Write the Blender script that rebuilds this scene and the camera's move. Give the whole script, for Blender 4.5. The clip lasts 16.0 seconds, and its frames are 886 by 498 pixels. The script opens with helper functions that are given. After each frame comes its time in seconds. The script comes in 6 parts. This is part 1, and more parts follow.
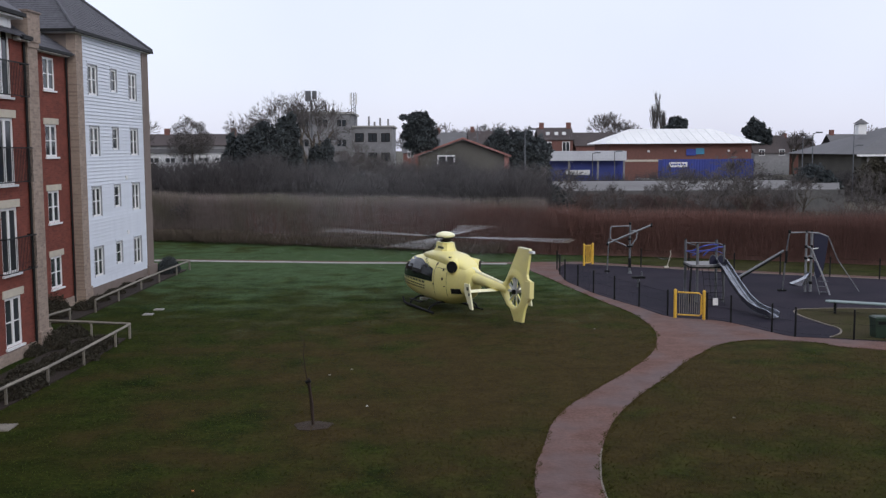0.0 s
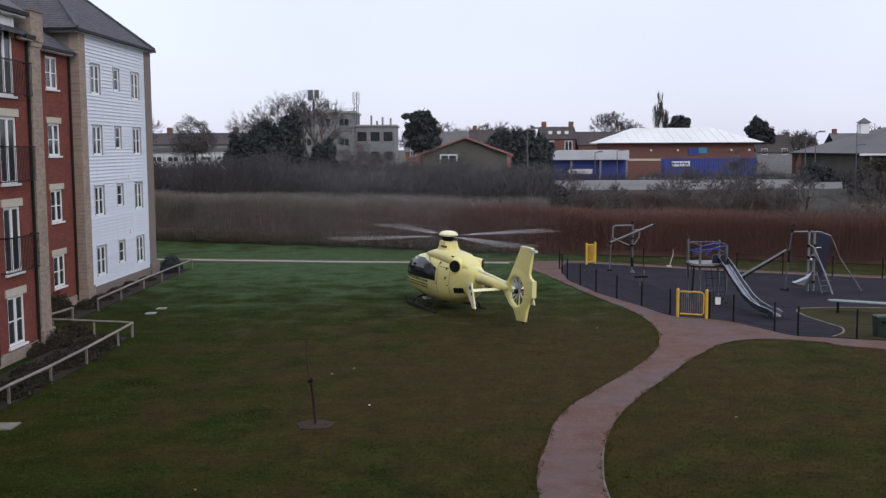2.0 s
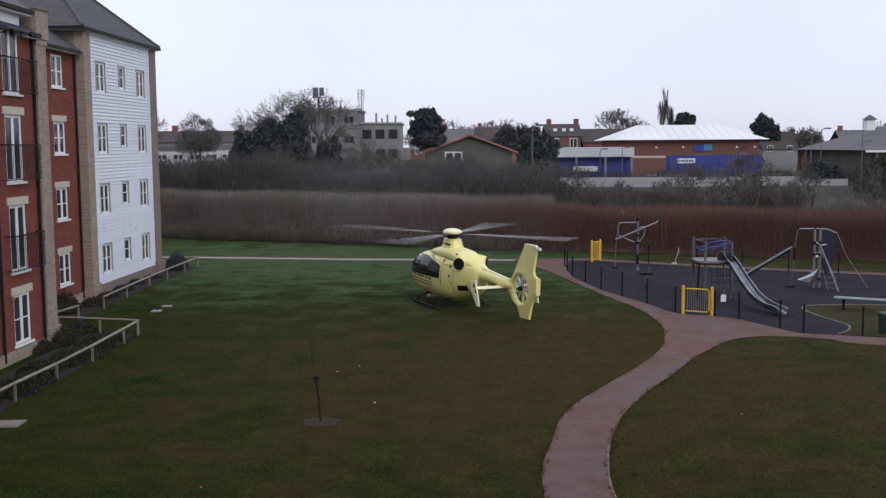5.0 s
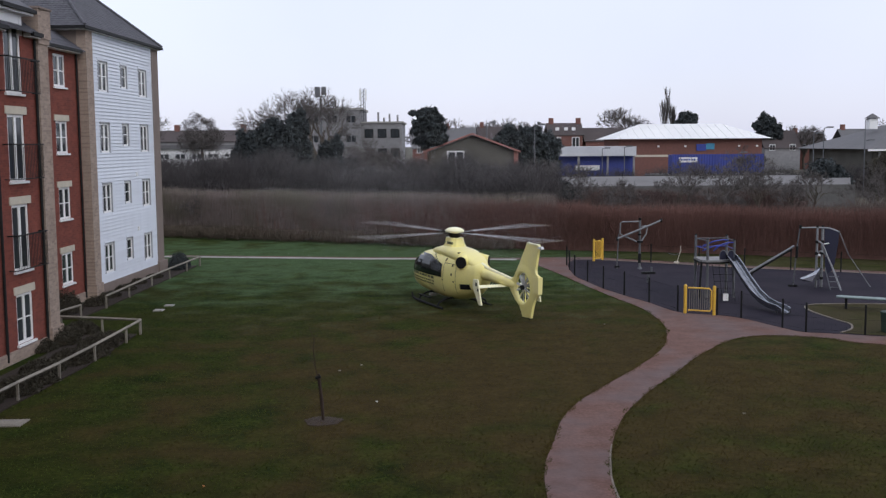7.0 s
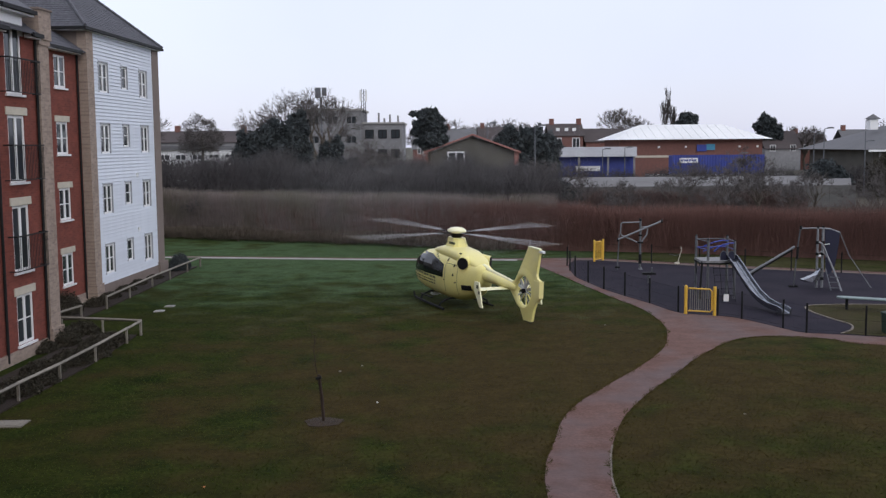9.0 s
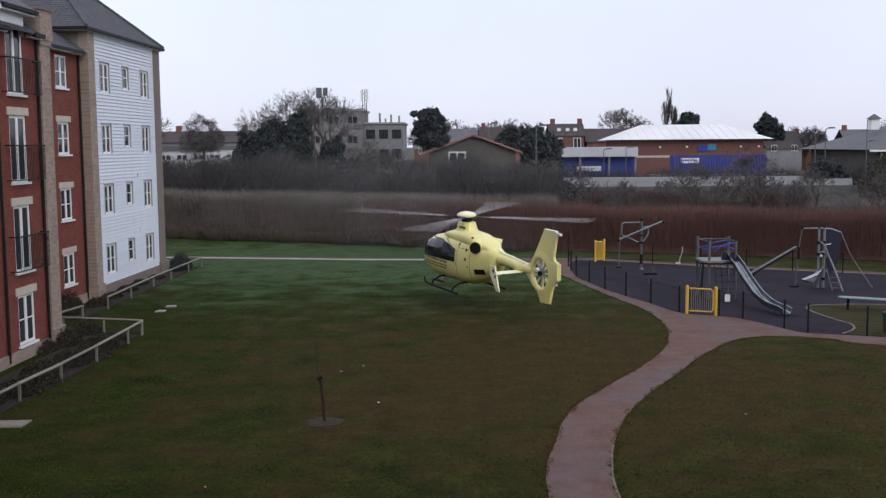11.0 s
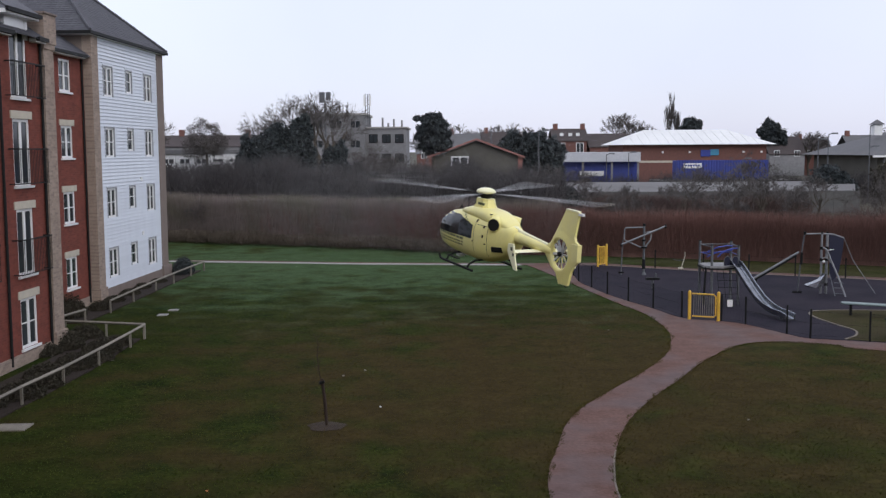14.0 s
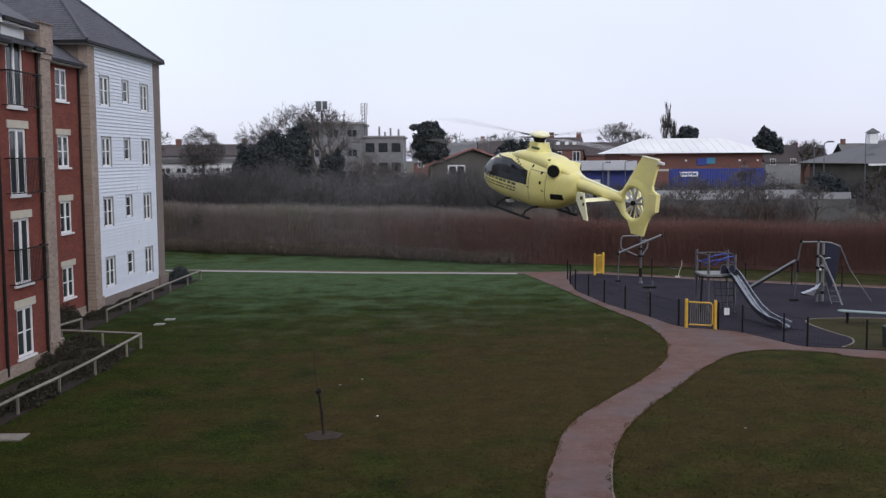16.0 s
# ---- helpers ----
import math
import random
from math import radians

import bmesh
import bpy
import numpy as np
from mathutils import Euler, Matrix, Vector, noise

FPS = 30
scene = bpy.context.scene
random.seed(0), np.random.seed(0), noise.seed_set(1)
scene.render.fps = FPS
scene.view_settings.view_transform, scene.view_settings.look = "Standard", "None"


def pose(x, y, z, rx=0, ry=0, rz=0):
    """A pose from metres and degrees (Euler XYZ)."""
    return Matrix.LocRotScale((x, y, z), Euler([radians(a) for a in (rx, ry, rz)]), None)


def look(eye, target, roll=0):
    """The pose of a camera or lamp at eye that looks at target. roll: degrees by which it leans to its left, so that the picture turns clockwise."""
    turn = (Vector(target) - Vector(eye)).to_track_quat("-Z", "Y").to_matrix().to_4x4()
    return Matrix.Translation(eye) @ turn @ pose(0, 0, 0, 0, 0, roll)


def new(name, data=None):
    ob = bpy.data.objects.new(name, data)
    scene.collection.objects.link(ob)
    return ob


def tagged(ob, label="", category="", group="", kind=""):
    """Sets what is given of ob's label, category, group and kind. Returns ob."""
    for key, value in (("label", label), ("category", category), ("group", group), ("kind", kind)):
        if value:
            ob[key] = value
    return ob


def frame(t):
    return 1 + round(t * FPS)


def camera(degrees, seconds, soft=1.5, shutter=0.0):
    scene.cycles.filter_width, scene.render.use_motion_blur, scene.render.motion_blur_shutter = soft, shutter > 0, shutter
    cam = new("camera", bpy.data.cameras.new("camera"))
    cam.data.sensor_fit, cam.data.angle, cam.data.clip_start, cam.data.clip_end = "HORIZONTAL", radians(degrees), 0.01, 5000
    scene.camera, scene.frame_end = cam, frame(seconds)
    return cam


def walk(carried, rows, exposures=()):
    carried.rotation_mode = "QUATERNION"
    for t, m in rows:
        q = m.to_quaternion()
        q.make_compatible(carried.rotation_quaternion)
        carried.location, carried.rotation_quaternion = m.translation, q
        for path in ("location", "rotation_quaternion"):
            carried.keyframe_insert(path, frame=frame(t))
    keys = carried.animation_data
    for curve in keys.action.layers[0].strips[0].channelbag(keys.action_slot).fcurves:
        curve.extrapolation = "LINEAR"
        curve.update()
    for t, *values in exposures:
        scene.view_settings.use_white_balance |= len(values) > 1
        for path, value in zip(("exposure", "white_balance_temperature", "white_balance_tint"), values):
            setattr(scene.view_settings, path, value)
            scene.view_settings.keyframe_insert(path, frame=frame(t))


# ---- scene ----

# ---- camera: at an upstairs window, turning slightly ----
EYE_Z = 6.35
cam = camera(47.07, 16.0, soft=1.35, shutter=0.24)
CAMERA_ROWS = [
    (0, -0.702, -5.636, 0.287),
    (0.5, -0.680, -5.674, 0.309),
    (1, -0.660, -5.716, 0.363),
    (1.5, -0.629, -5.658, 0.283),
    (2, -0.565, -5.688, 0.279),
    (2.5, -0.493, -5.692, 0.182),
    (3, -0.392, -5.727, 0.216),
    (3.5, -0.295, -5.734, 0.208),
    (4, -0.331, -5.848, 0.323),
    (6.5, -0.195, -5.793, 0.403),
    (7, -0.159, -5.874, 0.417),
    (7.5, -0.178, -5.956, 0.431),
    (8, -0.194, -5.961, 0.455),
    (8.5, -0.149, -5.916, 0.463),
    (9, -0.133, -5.834, 0.435),
    (11.5, -0.043, -5.826, 0.429),
    (12, -0.020, -5.729, 0.409),
    (12.5, 0.012, -5.663, 0.445),
    (13, 0.046, -5.513, 0.362),
    (13.5, 0.049, -5.568, 0.345),
    (14, 0.066, -5.571, 0.310),
    (14.5, -0.000, -5.616, 0.332),
    (15, -0.045, -5.493, 0.389),
    (15.5, -0.097, -5.438, 0.425),
    (16, -0.117, -5.080, 0.385)]
walk(cam, [(t, pose(0, 0, EYE_Z, 90 + pitch, 0, yaw) @ pose(0, 0, 0, 0, 0, -roll)) for t, yaw, pitch, roll in CAMERA_ROWS])

# ---- world and sun: overcast winter afternoon ----
world = bpy.data.worlds.new("world")
scene.world = world
world.use_nodes = True
wn, wl = world.node_tree.nodes, world.node_tree.links
wn.clear()
sky = wn.new("ShaderNodeTexSky")
sky.sky_type, sky.sun_disc = "NISHITA", False
sky.sun_elevation, sky.sun_rotation = radians(38), radians(140)
bg_sky = wn.new("ShaderNodeBackground")
bg_sky.inputs["Strength"].default_value = 0.03
wl.new(sky.outputs[0], bg_sky.inputs["Color"])
coord = wn.new("ShaderNodeTexCoord")
sep = wn.new("ShaderNodeSeparateXYZ")
wl.new(coord.outputs["Generated"], sep.inputs[0])
ramp = wn.new("ShaderNodeValToRGB")
ramp.color_ramp.elements[0].position, ramp.color_ramp.elements[0].color = 0.0, (0.68, 0.70, 0.89, 1)
ramp.color_ramp.elements[1].position, ramp.color_ramp.elements[1].color = 0.30, (0.92, 0.95, 1.10, 1)
wl.new(sep.outputs["Z"], ramp.inputs[0])
cloud = wn.new("ShaderNodeTexNoise")
cloud.inputs["Scale"].default_value, cloud.inputs["Detail"].default_value = 3.0, 4
wl.new(coord.outputs["Generated"], cloud.inputs["Vector"])
cl = wn.new("ShaderNodeMapRange")
cl.inputs["To Min"].default_value, cl.inputs["To Max"].default_value = 0.88, 1.10
wl.new(cloud.outputs["Fac"], cl.inputs["Value"])
mul = wn.new("ShaderNodeMixRGB")
mul.blend_type, mul.inputs[0].default_value = "MULTIPLY", 1
wl.new(ramp.outputs[0], mul.inputs[1])
wl.new(cl.outputs[0], mul.inputs[2])
bg_cloud = wn.new("ShaderNodeBackground")
bg_cloud.inputs["Strength"].default_value = 0.92
wl.new(mul.outputs[0], bg_cloud.inputs["Color"])
add = wn.new("ShaderNodeAddShader")
wl.new(bg_sky.outputs[0], add.inputs[0])
wl.new(bg_cloud.outputs[0], add.inputs[1])
wout = wn.new("ShaderNodeOutputWorld")
wl.new(add.outputs[0], wout.inputs[0])

sun = new("sun", bpy.data.lights.new("sun", "SUN"))
sun.data.energy, sun.data.angle, sun.data.color = 0.8, radians(25), (1.0, 0.97, 0.92)
sun.matrix_world = look((30, -20, 30), (0, 30, 0))
scene.view_settings.exposure = 0.0

# ---- materials ----
def mat(name, a, b=None, rough=0.8, scale=4.0, fine=60.0, bump=0.15, metal=0.0, c=None, big=0.25, random=0.0, island=0.0, spec=0.4, spread=0.25):
    """Two base colours mixed by fine and broad noise, an optional third for broad stains, and a fine relief."""
    m = bpy.data.materials.new(name)
    m.use_nodes = True
    nt = m.node_tree
    n, l = nt.nodes, nt.links
    p = n["Principled BSDF"]
    p.inputs["Roughness"].default_value = rough
    p.inputs["Metallic"].default_value = metal
    p.inputs["Specular IOR Level"].default_value = spec
    b = b or tuple(v * 0.8 for v in a)
    tc = n.new("ShaderNodeTexCoord")
    n1 = n.new("ShaderNodeTexNoise")
    n1.inputs["Scale"].default_value, n1.inputs["Detail"].default_value = scale, 5
    n2 = n.new("ShaderNodeTexNoise")
    n2.inputs["Scale"].default_value, n2.inputs["Detail"].default_value = fine, 3
    for q in (n1, n2):
        l.new(tc.outputs["Object"], q.inputs["Vector"])
    avg = n.new("ShaderNodeMath")
    avg.operation = "ADD"
    l.new(n1.outputs["Fac"], avg.inputs[0])
    l.new(n2.outputs["Fac"], avg.inputs[1])
    mr = n.new("ShaderNodeMapRange")
    mr.inputs["From Min"].default_value, mr.inputs["From Max"].default_value = 1 - spread, 1 + spread
    l.new(avg.outputs[0], mr.inputs["Value"])
    mix = n.new("ShaderNodeMixRGB")
    mix.inputs[1].default_value, mix.inputs[2].default_value = (*a, 1), (*b, 1)
    l.new(mr.outputs[0], mix.inputs[0])
    col = mix.outputs[0]
    if c:
        n3 = n.new("ShaderNodeTexNoise")
        n3.inputs["Scale"].default_value, n3.inputs["Detail"].default_value = big, 4
        l.new(tc.outputs["Object"], n3.inputs["Vector"])
        m3 = n.new("ShaderNodeMapRange")
        m3.inputs["From Min"].default_value, m3.inputs["From Max"].default_value = 0.42, 0.62
        l.new(n3.outputs["Fac"], m3.inputs["Value"])
        mx = n.new("ShaderNodeMixRGB")
        l.new(m3.outputs[0], mx.inputs[0])
        l.new(col, mx.inputs[1])
        mx.inputs[2].default_value = (*c, 1)
        col = mx.outputs[0]
    for amount, node, out in ((random, "ShaderNodeObjectInfo", "Random"), (island, "ShaderNodeNewGeometry", "Random Per Island")):
        if amount:
            oi = n.new(node)
            r = n.new("ShaderNodeMapRange")
            r.inputs["To Min"].default_value, r.inputs["To Max"].default_value = 1 - amount, 1 + amount
            l.new(oi.outputs[out], r.inputs["Value"])
            hs = n.new("ShaderNodeHueSaturation")
            l.new(r.outputs[0], hs.inputs["Value"])
            l.new(col, hs.inputs["Color"])
            col = hs.outputs[0]
    l.new(col, p.inputs["Base Color"])
    if bump:
        bn = n.new("ShaderNodeBump")
        bn.inputs["Strength"].default_value, bn.inputs["Distance"].default_value = bump, 0.02
        l.new(n2.outputs["Fac"], bn.inputs["Height"])
        l.new(bn.outputs[0], p.inputs["Normal"])
    return m


def worn(m, brown, centre, reach):
    """Worn brown and haze-paled turf round one spot of lawn, broken up by noise."""
    n, l = m.node_tree.nodes, m.node_tree.links
    p = n["Principled BSDF"]
    src = p.inputs["Base Color"].links[0].from_socket
    tc = n.new("ShaderNodeTexCoord")
    mp = n.new("ShaderNodeMapping")
    mp.inputs["Location"].default_value = [-c / r for c, r in zip(centre, reach)]
    mp.inputs["Scale"].default_value = [1 / r for r in reach]
    l.new(tc.outputs["Object"], mp.inputs["Vector"])
    ln = n.new("ShaderNodeVectorMath")
    ln.operation = "LENGTH"
    l.new(mp.outputs[0], ln.inputs[0])
    nz = n.new("ShaderNodeTexNoise")
    nz.inputs["Scale"].default_value, nz.inputs["Detail"].default_value = 0.55, 8
    l.new(tc.outputs["Object"], nz.inputs["Vector"])
    ad = n.new("ShaderNodeMath")
    ad.operation = "MULTIPLY_ADD"
    ad.inputs[1].default_value = -3.4
    l.new(nz.outputs["Fac"], ad.inputs[0])
    l.new(ln.outputs["Value"], ad.inputs[2])
    mr = n.new("ShaderNodeMapRange")
    mr.interpolation_type = "SMOOTHSTEP"
    mr.inputs["From Min"].default_value, mr.inputs["From Max"].default_value = -1.45, -0.15
    mr.inputs["To Min"].default_value, mr.inputs["To Max"].default_value = 0.85, 0.0
    l.new(ad.outputs[0], mr.inputs["Value"])
    mx = n.new("ShaderNodeMixRGB")
    l.new(mr.outputs[0], mx.inputs[0])
    l.new(src, mx.inputs[1])
    mx.inputs[2].default_value = (*brown, 1)
    l.new(mx.outputs[0], p.inputs["Base Color"])
    return m


def mottle(m, scale, lo, hi):
    """Uneven growth and damp: patches of one size, darker and lighter."""
    n, l = m.node_tree.nodes, m.node_tree.links
    p = n["Principled BSDF"]
    src = p.inputs["Base Color"].links[0].from_socket
    tc = n.new("ShaderNodeTexCoord")
    nz = n.new("ShaderNodeTexNoise")
    nz.inputs["Scale"].default_value, nz.inputs["Detail"].default_value, nz.inputs["Roughness"].default_value = scale, 6, 0.7
    l.new(tc.outputs["Object"], nz.inputs["Vector"])
    mr = n.new("ShaderNodeMapRange")
    mr.inputs["From Min"].default_value, mr.inputs["From Max"].default_value = 0.32, 0.68
    mr.inputs["To Min"].default_value, mr.inputs["To Max"].default_value = lo, hi
    l.new(nz.outputs["Fac"], mr.inputs["Value"])
    mx = n.new("ShaderNodeMixRGB")
    mx.blend_type, mx.inputs[0].default_value = "MULTIPLY", 1
    l.new(src, mx.inputs[1])
    l.new(mr.outputs[0], mx.inputs[2])
    l.new(mx.outputs[0], p.inputs["Base Color"])
    return m


def brickwork(name, a, b, mortar):
    """Brick courses of 75 mm on walls that face along x."""
    m = mat(name, a, b, 0.9, 2.5, 14, 0)
    n, l = m.node_tree.nodes, m.node_tree.links
    p = n["Principled BSDF"]
    src = p.inputs["Base Color"].links[0].from_socket
    tc = n.new("ShaderNodeTexCoord")
    sp = n.new("ShaderNodeSeparateXYZ")
    cb = n.new("ShaderNodeCombineXYZ")
    l.new(tc.outputs["Object"], sp.inputs[0])
    l.new(sp.outputs["Y"], cb.inputs["X"])
    l.new(sp.outputs["Z"], cb.inputs["Y"])
    bt = n.new("ShaderNodeTexBrick")
    bt.inputs["Scale"].default_value = 1.0
    bt.inputs["Brick Width"].default_value, bt.inputs["Row Height"].default_value, bt.inputs["Mortar Size"].default_value = 0.225, 0.075, 0.006
    bt.inputs["Color1"].default_value, bt.inputs["Color2"].default_value, bt.inputs["Mortar"].default_value = (0.82, 0.82, 0.82, 1), (1.15, 1.15, 1.15, 1), (*mortar, 1)
    l.new(cb.outputs[0], bt.inputs["Vector"])
    mx = n.new("ShaderNodeMixRGB")
    mx.blend_type, mx.inputs[0].default_value = "MULTIPLY", 1
    l.new(src, mx.inputs[1])
    l.new(bt.outputs["Color"], mx.inputs[2])
    l.new(mx.outputs[0], p.inputs["Base Color"])
    bn = n.new("ShaderNodeBump")
    bn.inputs["Strength"].default_value, bn.inputs["Distance"].default_value, bn.invert = 0.5, 0.008, True
    l.new(bt.outputs["Fac"], bn.inputs["Height"])
    l.new(bn.outputs[0], p.inputs["Normal"])
    return m


GRASS = worn(mat("grass", (0.009, 0.019, 0.0022), (0.034, 0.046, 0.0075), 1.0, 0.9, 11, 0.8, c=(0.028, 0.032, 0.006), big=0.3, spec=0.05, spread=0.15), (0.050, 0.034, 0.013), (4, 28, 0), (11, 12, 20))
# Greener far turf, its colour brightened to carry the pale haze over it.
GRASS = worn(GRASS, (0.058, 0.096, 0.042), (-6, 57, 0), (18, 13, 20))
GRASS = worn(GRASS, (0.050, 0.046, 0.020), (17, 54, 0), (9, 7, 20))
GRASS = mottle(mottle(GRASS, 1.3, 0.66, 1.22), 6.0, 0.64, 1.26)
THINGRASS = mat("thin_grass", (0.030, 0.032, 0.012), (0.060, 0.050, 0.024), 1.0, 1.2, 12, 0.6, c=(0.045, 0.038, 0.020), big=0.6, spec=0.05)
GRASS_BLADE = worn(mat("grass_blade", (0.028, 0.047, 0.010), (0.058, 0.071, 0.018), 1.0, 0.8, 10, 0, island=0.5, spec=0.05), (0.078, 0.056, 0.022), (4, 28, 0), (11, 12, 20))
PATH = mat("path_tarmac", (0.108, 0.057, 0.046), (0.164, 0.094, 0.077), 0.9, 0.9, 14, 0.3, c=(0.125, 0.088, 0.084), big=0.45, spec=0.2)
PATH = mottle(PATH, 2.2, 0.84, 1.14)
EDGING = mat("edging_stone", (0.22, 0.185, 0.15), (0.13, 0.11, 0.09), 0.9, 2, 30, 0.2)
RUBBER = mat("safety_rubber", (0.0095, 0.0080, 0.0150), (0.0170, 0.0138, 0.0240), 0.9, 0.7, 30, 0.3, c=(0.021, 0.0165, 0.025), big=0.35, spec=0.15)
FARGROUND = mat("rough_ground", (0.05, 0.05, 0.03), (0.08, 0.07, 0.05), 1.0, 0.05, 1, 0.1)
CONCRETE = mat("concrete", (0.36, 0.35, 0.33), (0.28, 0.27, 0.26), 0.9, 1.5, 30, 0.2)
BRICK = mat("red_brick", (0.30, 0.085, 0.050), (0.22, 0.062, 0.040), 0.9, 2, 18, 0.2, random=0.25)
BRICKWALL = brickwork("red_brickwork", (0.195, 0.050, 0.033), (0.145, 0.038, 0.027), (1.05, 1.3, 1.4))
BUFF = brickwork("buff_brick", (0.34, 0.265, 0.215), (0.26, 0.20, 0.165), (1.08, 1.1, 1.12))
# Brown plinth tone; on side wall and right pilaster it paints their shade.
BUFFDARK = mat("brown_buff_shade", (0.215, 0.170, 0.150), (0.175, 0.140, 0.122), 0.9, 2, 20, 0.2)
STONE = mat("cast_stone", (0.55, 0.50, 0.41), (0.44, 0.40, 0.33), 0.85, 3, 30, 0.15)
BOARD = mat("white_cladding", (0.68, 0.715, 0.78), (0.61, 0.645, 0.71), 0.55, 1.5, 30, 0.05, random=0.04)
UPVC = mat("white_upvc", (0.80, 0.80, 0.80), (0.74, 0.74, 0.74), 0.35, 2, 20, 0.0)
SLATE = mat("roof_slate", (0.105, 0.105, 0.12), (0.07, 0.07, 0.082), 0.75, 3, 30, 0.2, island=0.07)
GUTTER = mat("black_gutter", (0.010, 0.010, 0.011), (0.015, 0.015, 0.015), 0.6, 3, 20, 0, spec=0.2)
DIMROOM = mat("dim_interior", (0.05, 0.05, 0.055), (0.10, 0.10, 0.10), 0.9, 1.2, 4, 0)
TIMBER = mat("weathered_rail", (0.24, 0.22, 0.185), (0.16, 0.145, 0.12), 0.85, 3, 30, 0.2, random=0.15)
SHRUB = mat("dark_shrub", (0.036, 0.034, 0.024), (0.058, 0.050, 0.037), 0.9, 1, 10, 0, island=0.5, spec=0.15)
# Leaf green paled and blued so the colour holds the distance haze.
EVERGREEN = mat("hazed_evergreen_leaf", (0.036, 0.044, 0.048), (0.056, 0.063, 0.064), 0.8, 0.5, 5, 0, island=0.35, spec=0.2)
BARK = mat("bark", (0.085, 0.070, 0.055), (0.055, 0.045, 0.036), 0.95, 3, 20, 0.3)
TWIG = mat("bare_twig", (0.105, 0.095, 0.090), (0.075, 0.066, 0.062), 0.95, 1, 8, 0, island=0.25)
HEDGETWIG = mat("hedge_twig", (0.190, 0.103, 0.085), (0.150, 0.084, 0.070), 0.95, 0.25, 3, 0, island=0.22, spec=0.1)
HEDGEGREY = mat("fence_twig", (0.225, 0.185, 0.170), (0.160, 0.135, 0.120), 0.95, 0.35, 3, 0, island=0.18, c=(0.165, 0.150, 0.115), big=0.35, spec=0.1)
SCRUB = mat("winter_scrub", (0.070, 0.064, 0.064), (0.050, 0.047, 0.048), 0.95, 0.12, 3, 0, island=0.22, spec=0.1)
SOIL = mat("bare_soil", (0.028, 0.018, 0.012), (0.018, 0.012, 0.009), 1.0, 3, 30, 0.5)
YELLOW = mat("yellow_paint", (0.92, 0.83, 0.31), (0.86, 0.77, 0.28), 0.28, 1.2, 12, 0.0, c=(0.80, 0.72, 0.31), big=0.8, spec=0.5)
PALEYELLOW = mat("pale_yellow_paint", (0.90, 0.87, 0.58), (0.86, 0.82, 0.52), 0.4, 2, 15, 0)
BLACK = mat("black_paint", (0.008, 0.008, 0.009), (0.013, 0.013, 0.013), 0.7, 3, 20, 0, spec=0.2)
DARKGREEN = mat("dark_marking", (0.11, 0.13, 0.06), (0.08, 0.09, 0.045), 0.5, 3, 20, 0)
BLADE = mat("rotor_blade_grey", (0.42, 0.42, 0.42), (0.36, 0.36, 0.36), 0.5, 2, 20, 0)
FANGREY = mat("fan_blade_grey", (0.55, 0.55, 0.52), (0.45, 0.45, 0.43), 0.4, 3, 20, 0)
GALV = mat("galvanised_steel", (0.15, 0.155, 0.165), (0.10, 0.105, 0.115), 0.55, 4, 30, 0, metal=0.4)
STEEL = mat("polished_steel", (0.32, 0.33, 0.36), (0.20, 0.21, 0.23), 0.2, 3, 20, 0, metal=0.9)
GATEYELLOW = mat("gate_yellow", (0.72, 0.44, 0.06), (0.62, 0.37, 0.05), 0.45, 4, 30, 0)
BLUEPAINT = mat("blue_paint", (0.035, 0.055, 0.30), (0.028, 0.045, 0.24), 0.4, 3, 20, 0)
BLUECON = mat("blue_container_steel", (0.036, 0.054, 0.26), (0.029, 0.043, 0.20), 0.5, 0.3, 4, 0)
NAVY = mat("navy_panel", (0.010, 0.011, 0.034), (0.008, 0.009, 0.026), 0.5, 3, 20, 0)
WHITE = mat("white_paint", (0.78, 0.78, 0.77), (0.70, 0.70, 0.70), 0.5, 2, 20, 0)
WHITEROOF = mat("pale_roof_sheet", (0.82, 0.82, 0.80), (0.70, 0.70, 0.69), 0.5, 0.15, 3, 0, island=0.04)
GREYWALL = mat("grey_render", (0.235, 0.23, 0.235), (0.165, 0.165, 0.17), 0.9, 0.2, 2, 0)
FARBRICK = mat("far_brick", (0.180, 0.084, 0.069), (0.138, 0.067, 0.057), 0.9, 0.2, 3, 0)
FARROOF = mat("far_roof_tile", (0.075, 0.060, 0.058), (0.055, 0.046, 0.046), 0.9, 0.2, 3, 0)
GREYROOF = mat("grey_roof_tile", (0.135, 0.132, 0.137), (0.105, 0.105, 0.108), 0.85, 0.2, 3, 0)
REDTRIM = mat("red_trim", (0.30, 0.13, 0.11), (0.25, 0.11, 0.09), 0.6, 2, 10, 0)
DARKWALL = mat("dark_cladding_and_shade", (0.10, 0.095, 0.08), (0.075, 0.07, 0.06), 0.9, 0.4, 4, 0)
PALEGROUND = mat("pale_yard", (0.19, 0.183, 0.18), (0.125, 0.12, 0.118), 0.95, 0.05, 1, 0)
LITTER = mat("pale_litter", (0.7, 0.7, 0.7), (0.6, 0.6, 0.6), 0.6, 3, 20, 0)
ORANGE = mat("orange_leaf", (0.55, 0.22, 0.08), (0.45, 0.18, 0.06), 0.7, 3, 20, 0)


def glass(name, tint, rough=0.05):
    m = bpy.data.materials.new(name)
    m.use_nodes = True
    p = m.node_tree.nodes["Principled BSDF"]
    p.inputs["Base Color"].default_value = (*tint, 1)
    p.inputs["Roughness"].default_value = rough
    p.inputs["Specular IOR Level"].default_value = 0.35
    return m


PANE = glass("window_glass", (0.035, 0.04, 0.045))
CANOPY = glass("dark_canopy_glass", (0.010, 0.011, 0.013), 0.08)


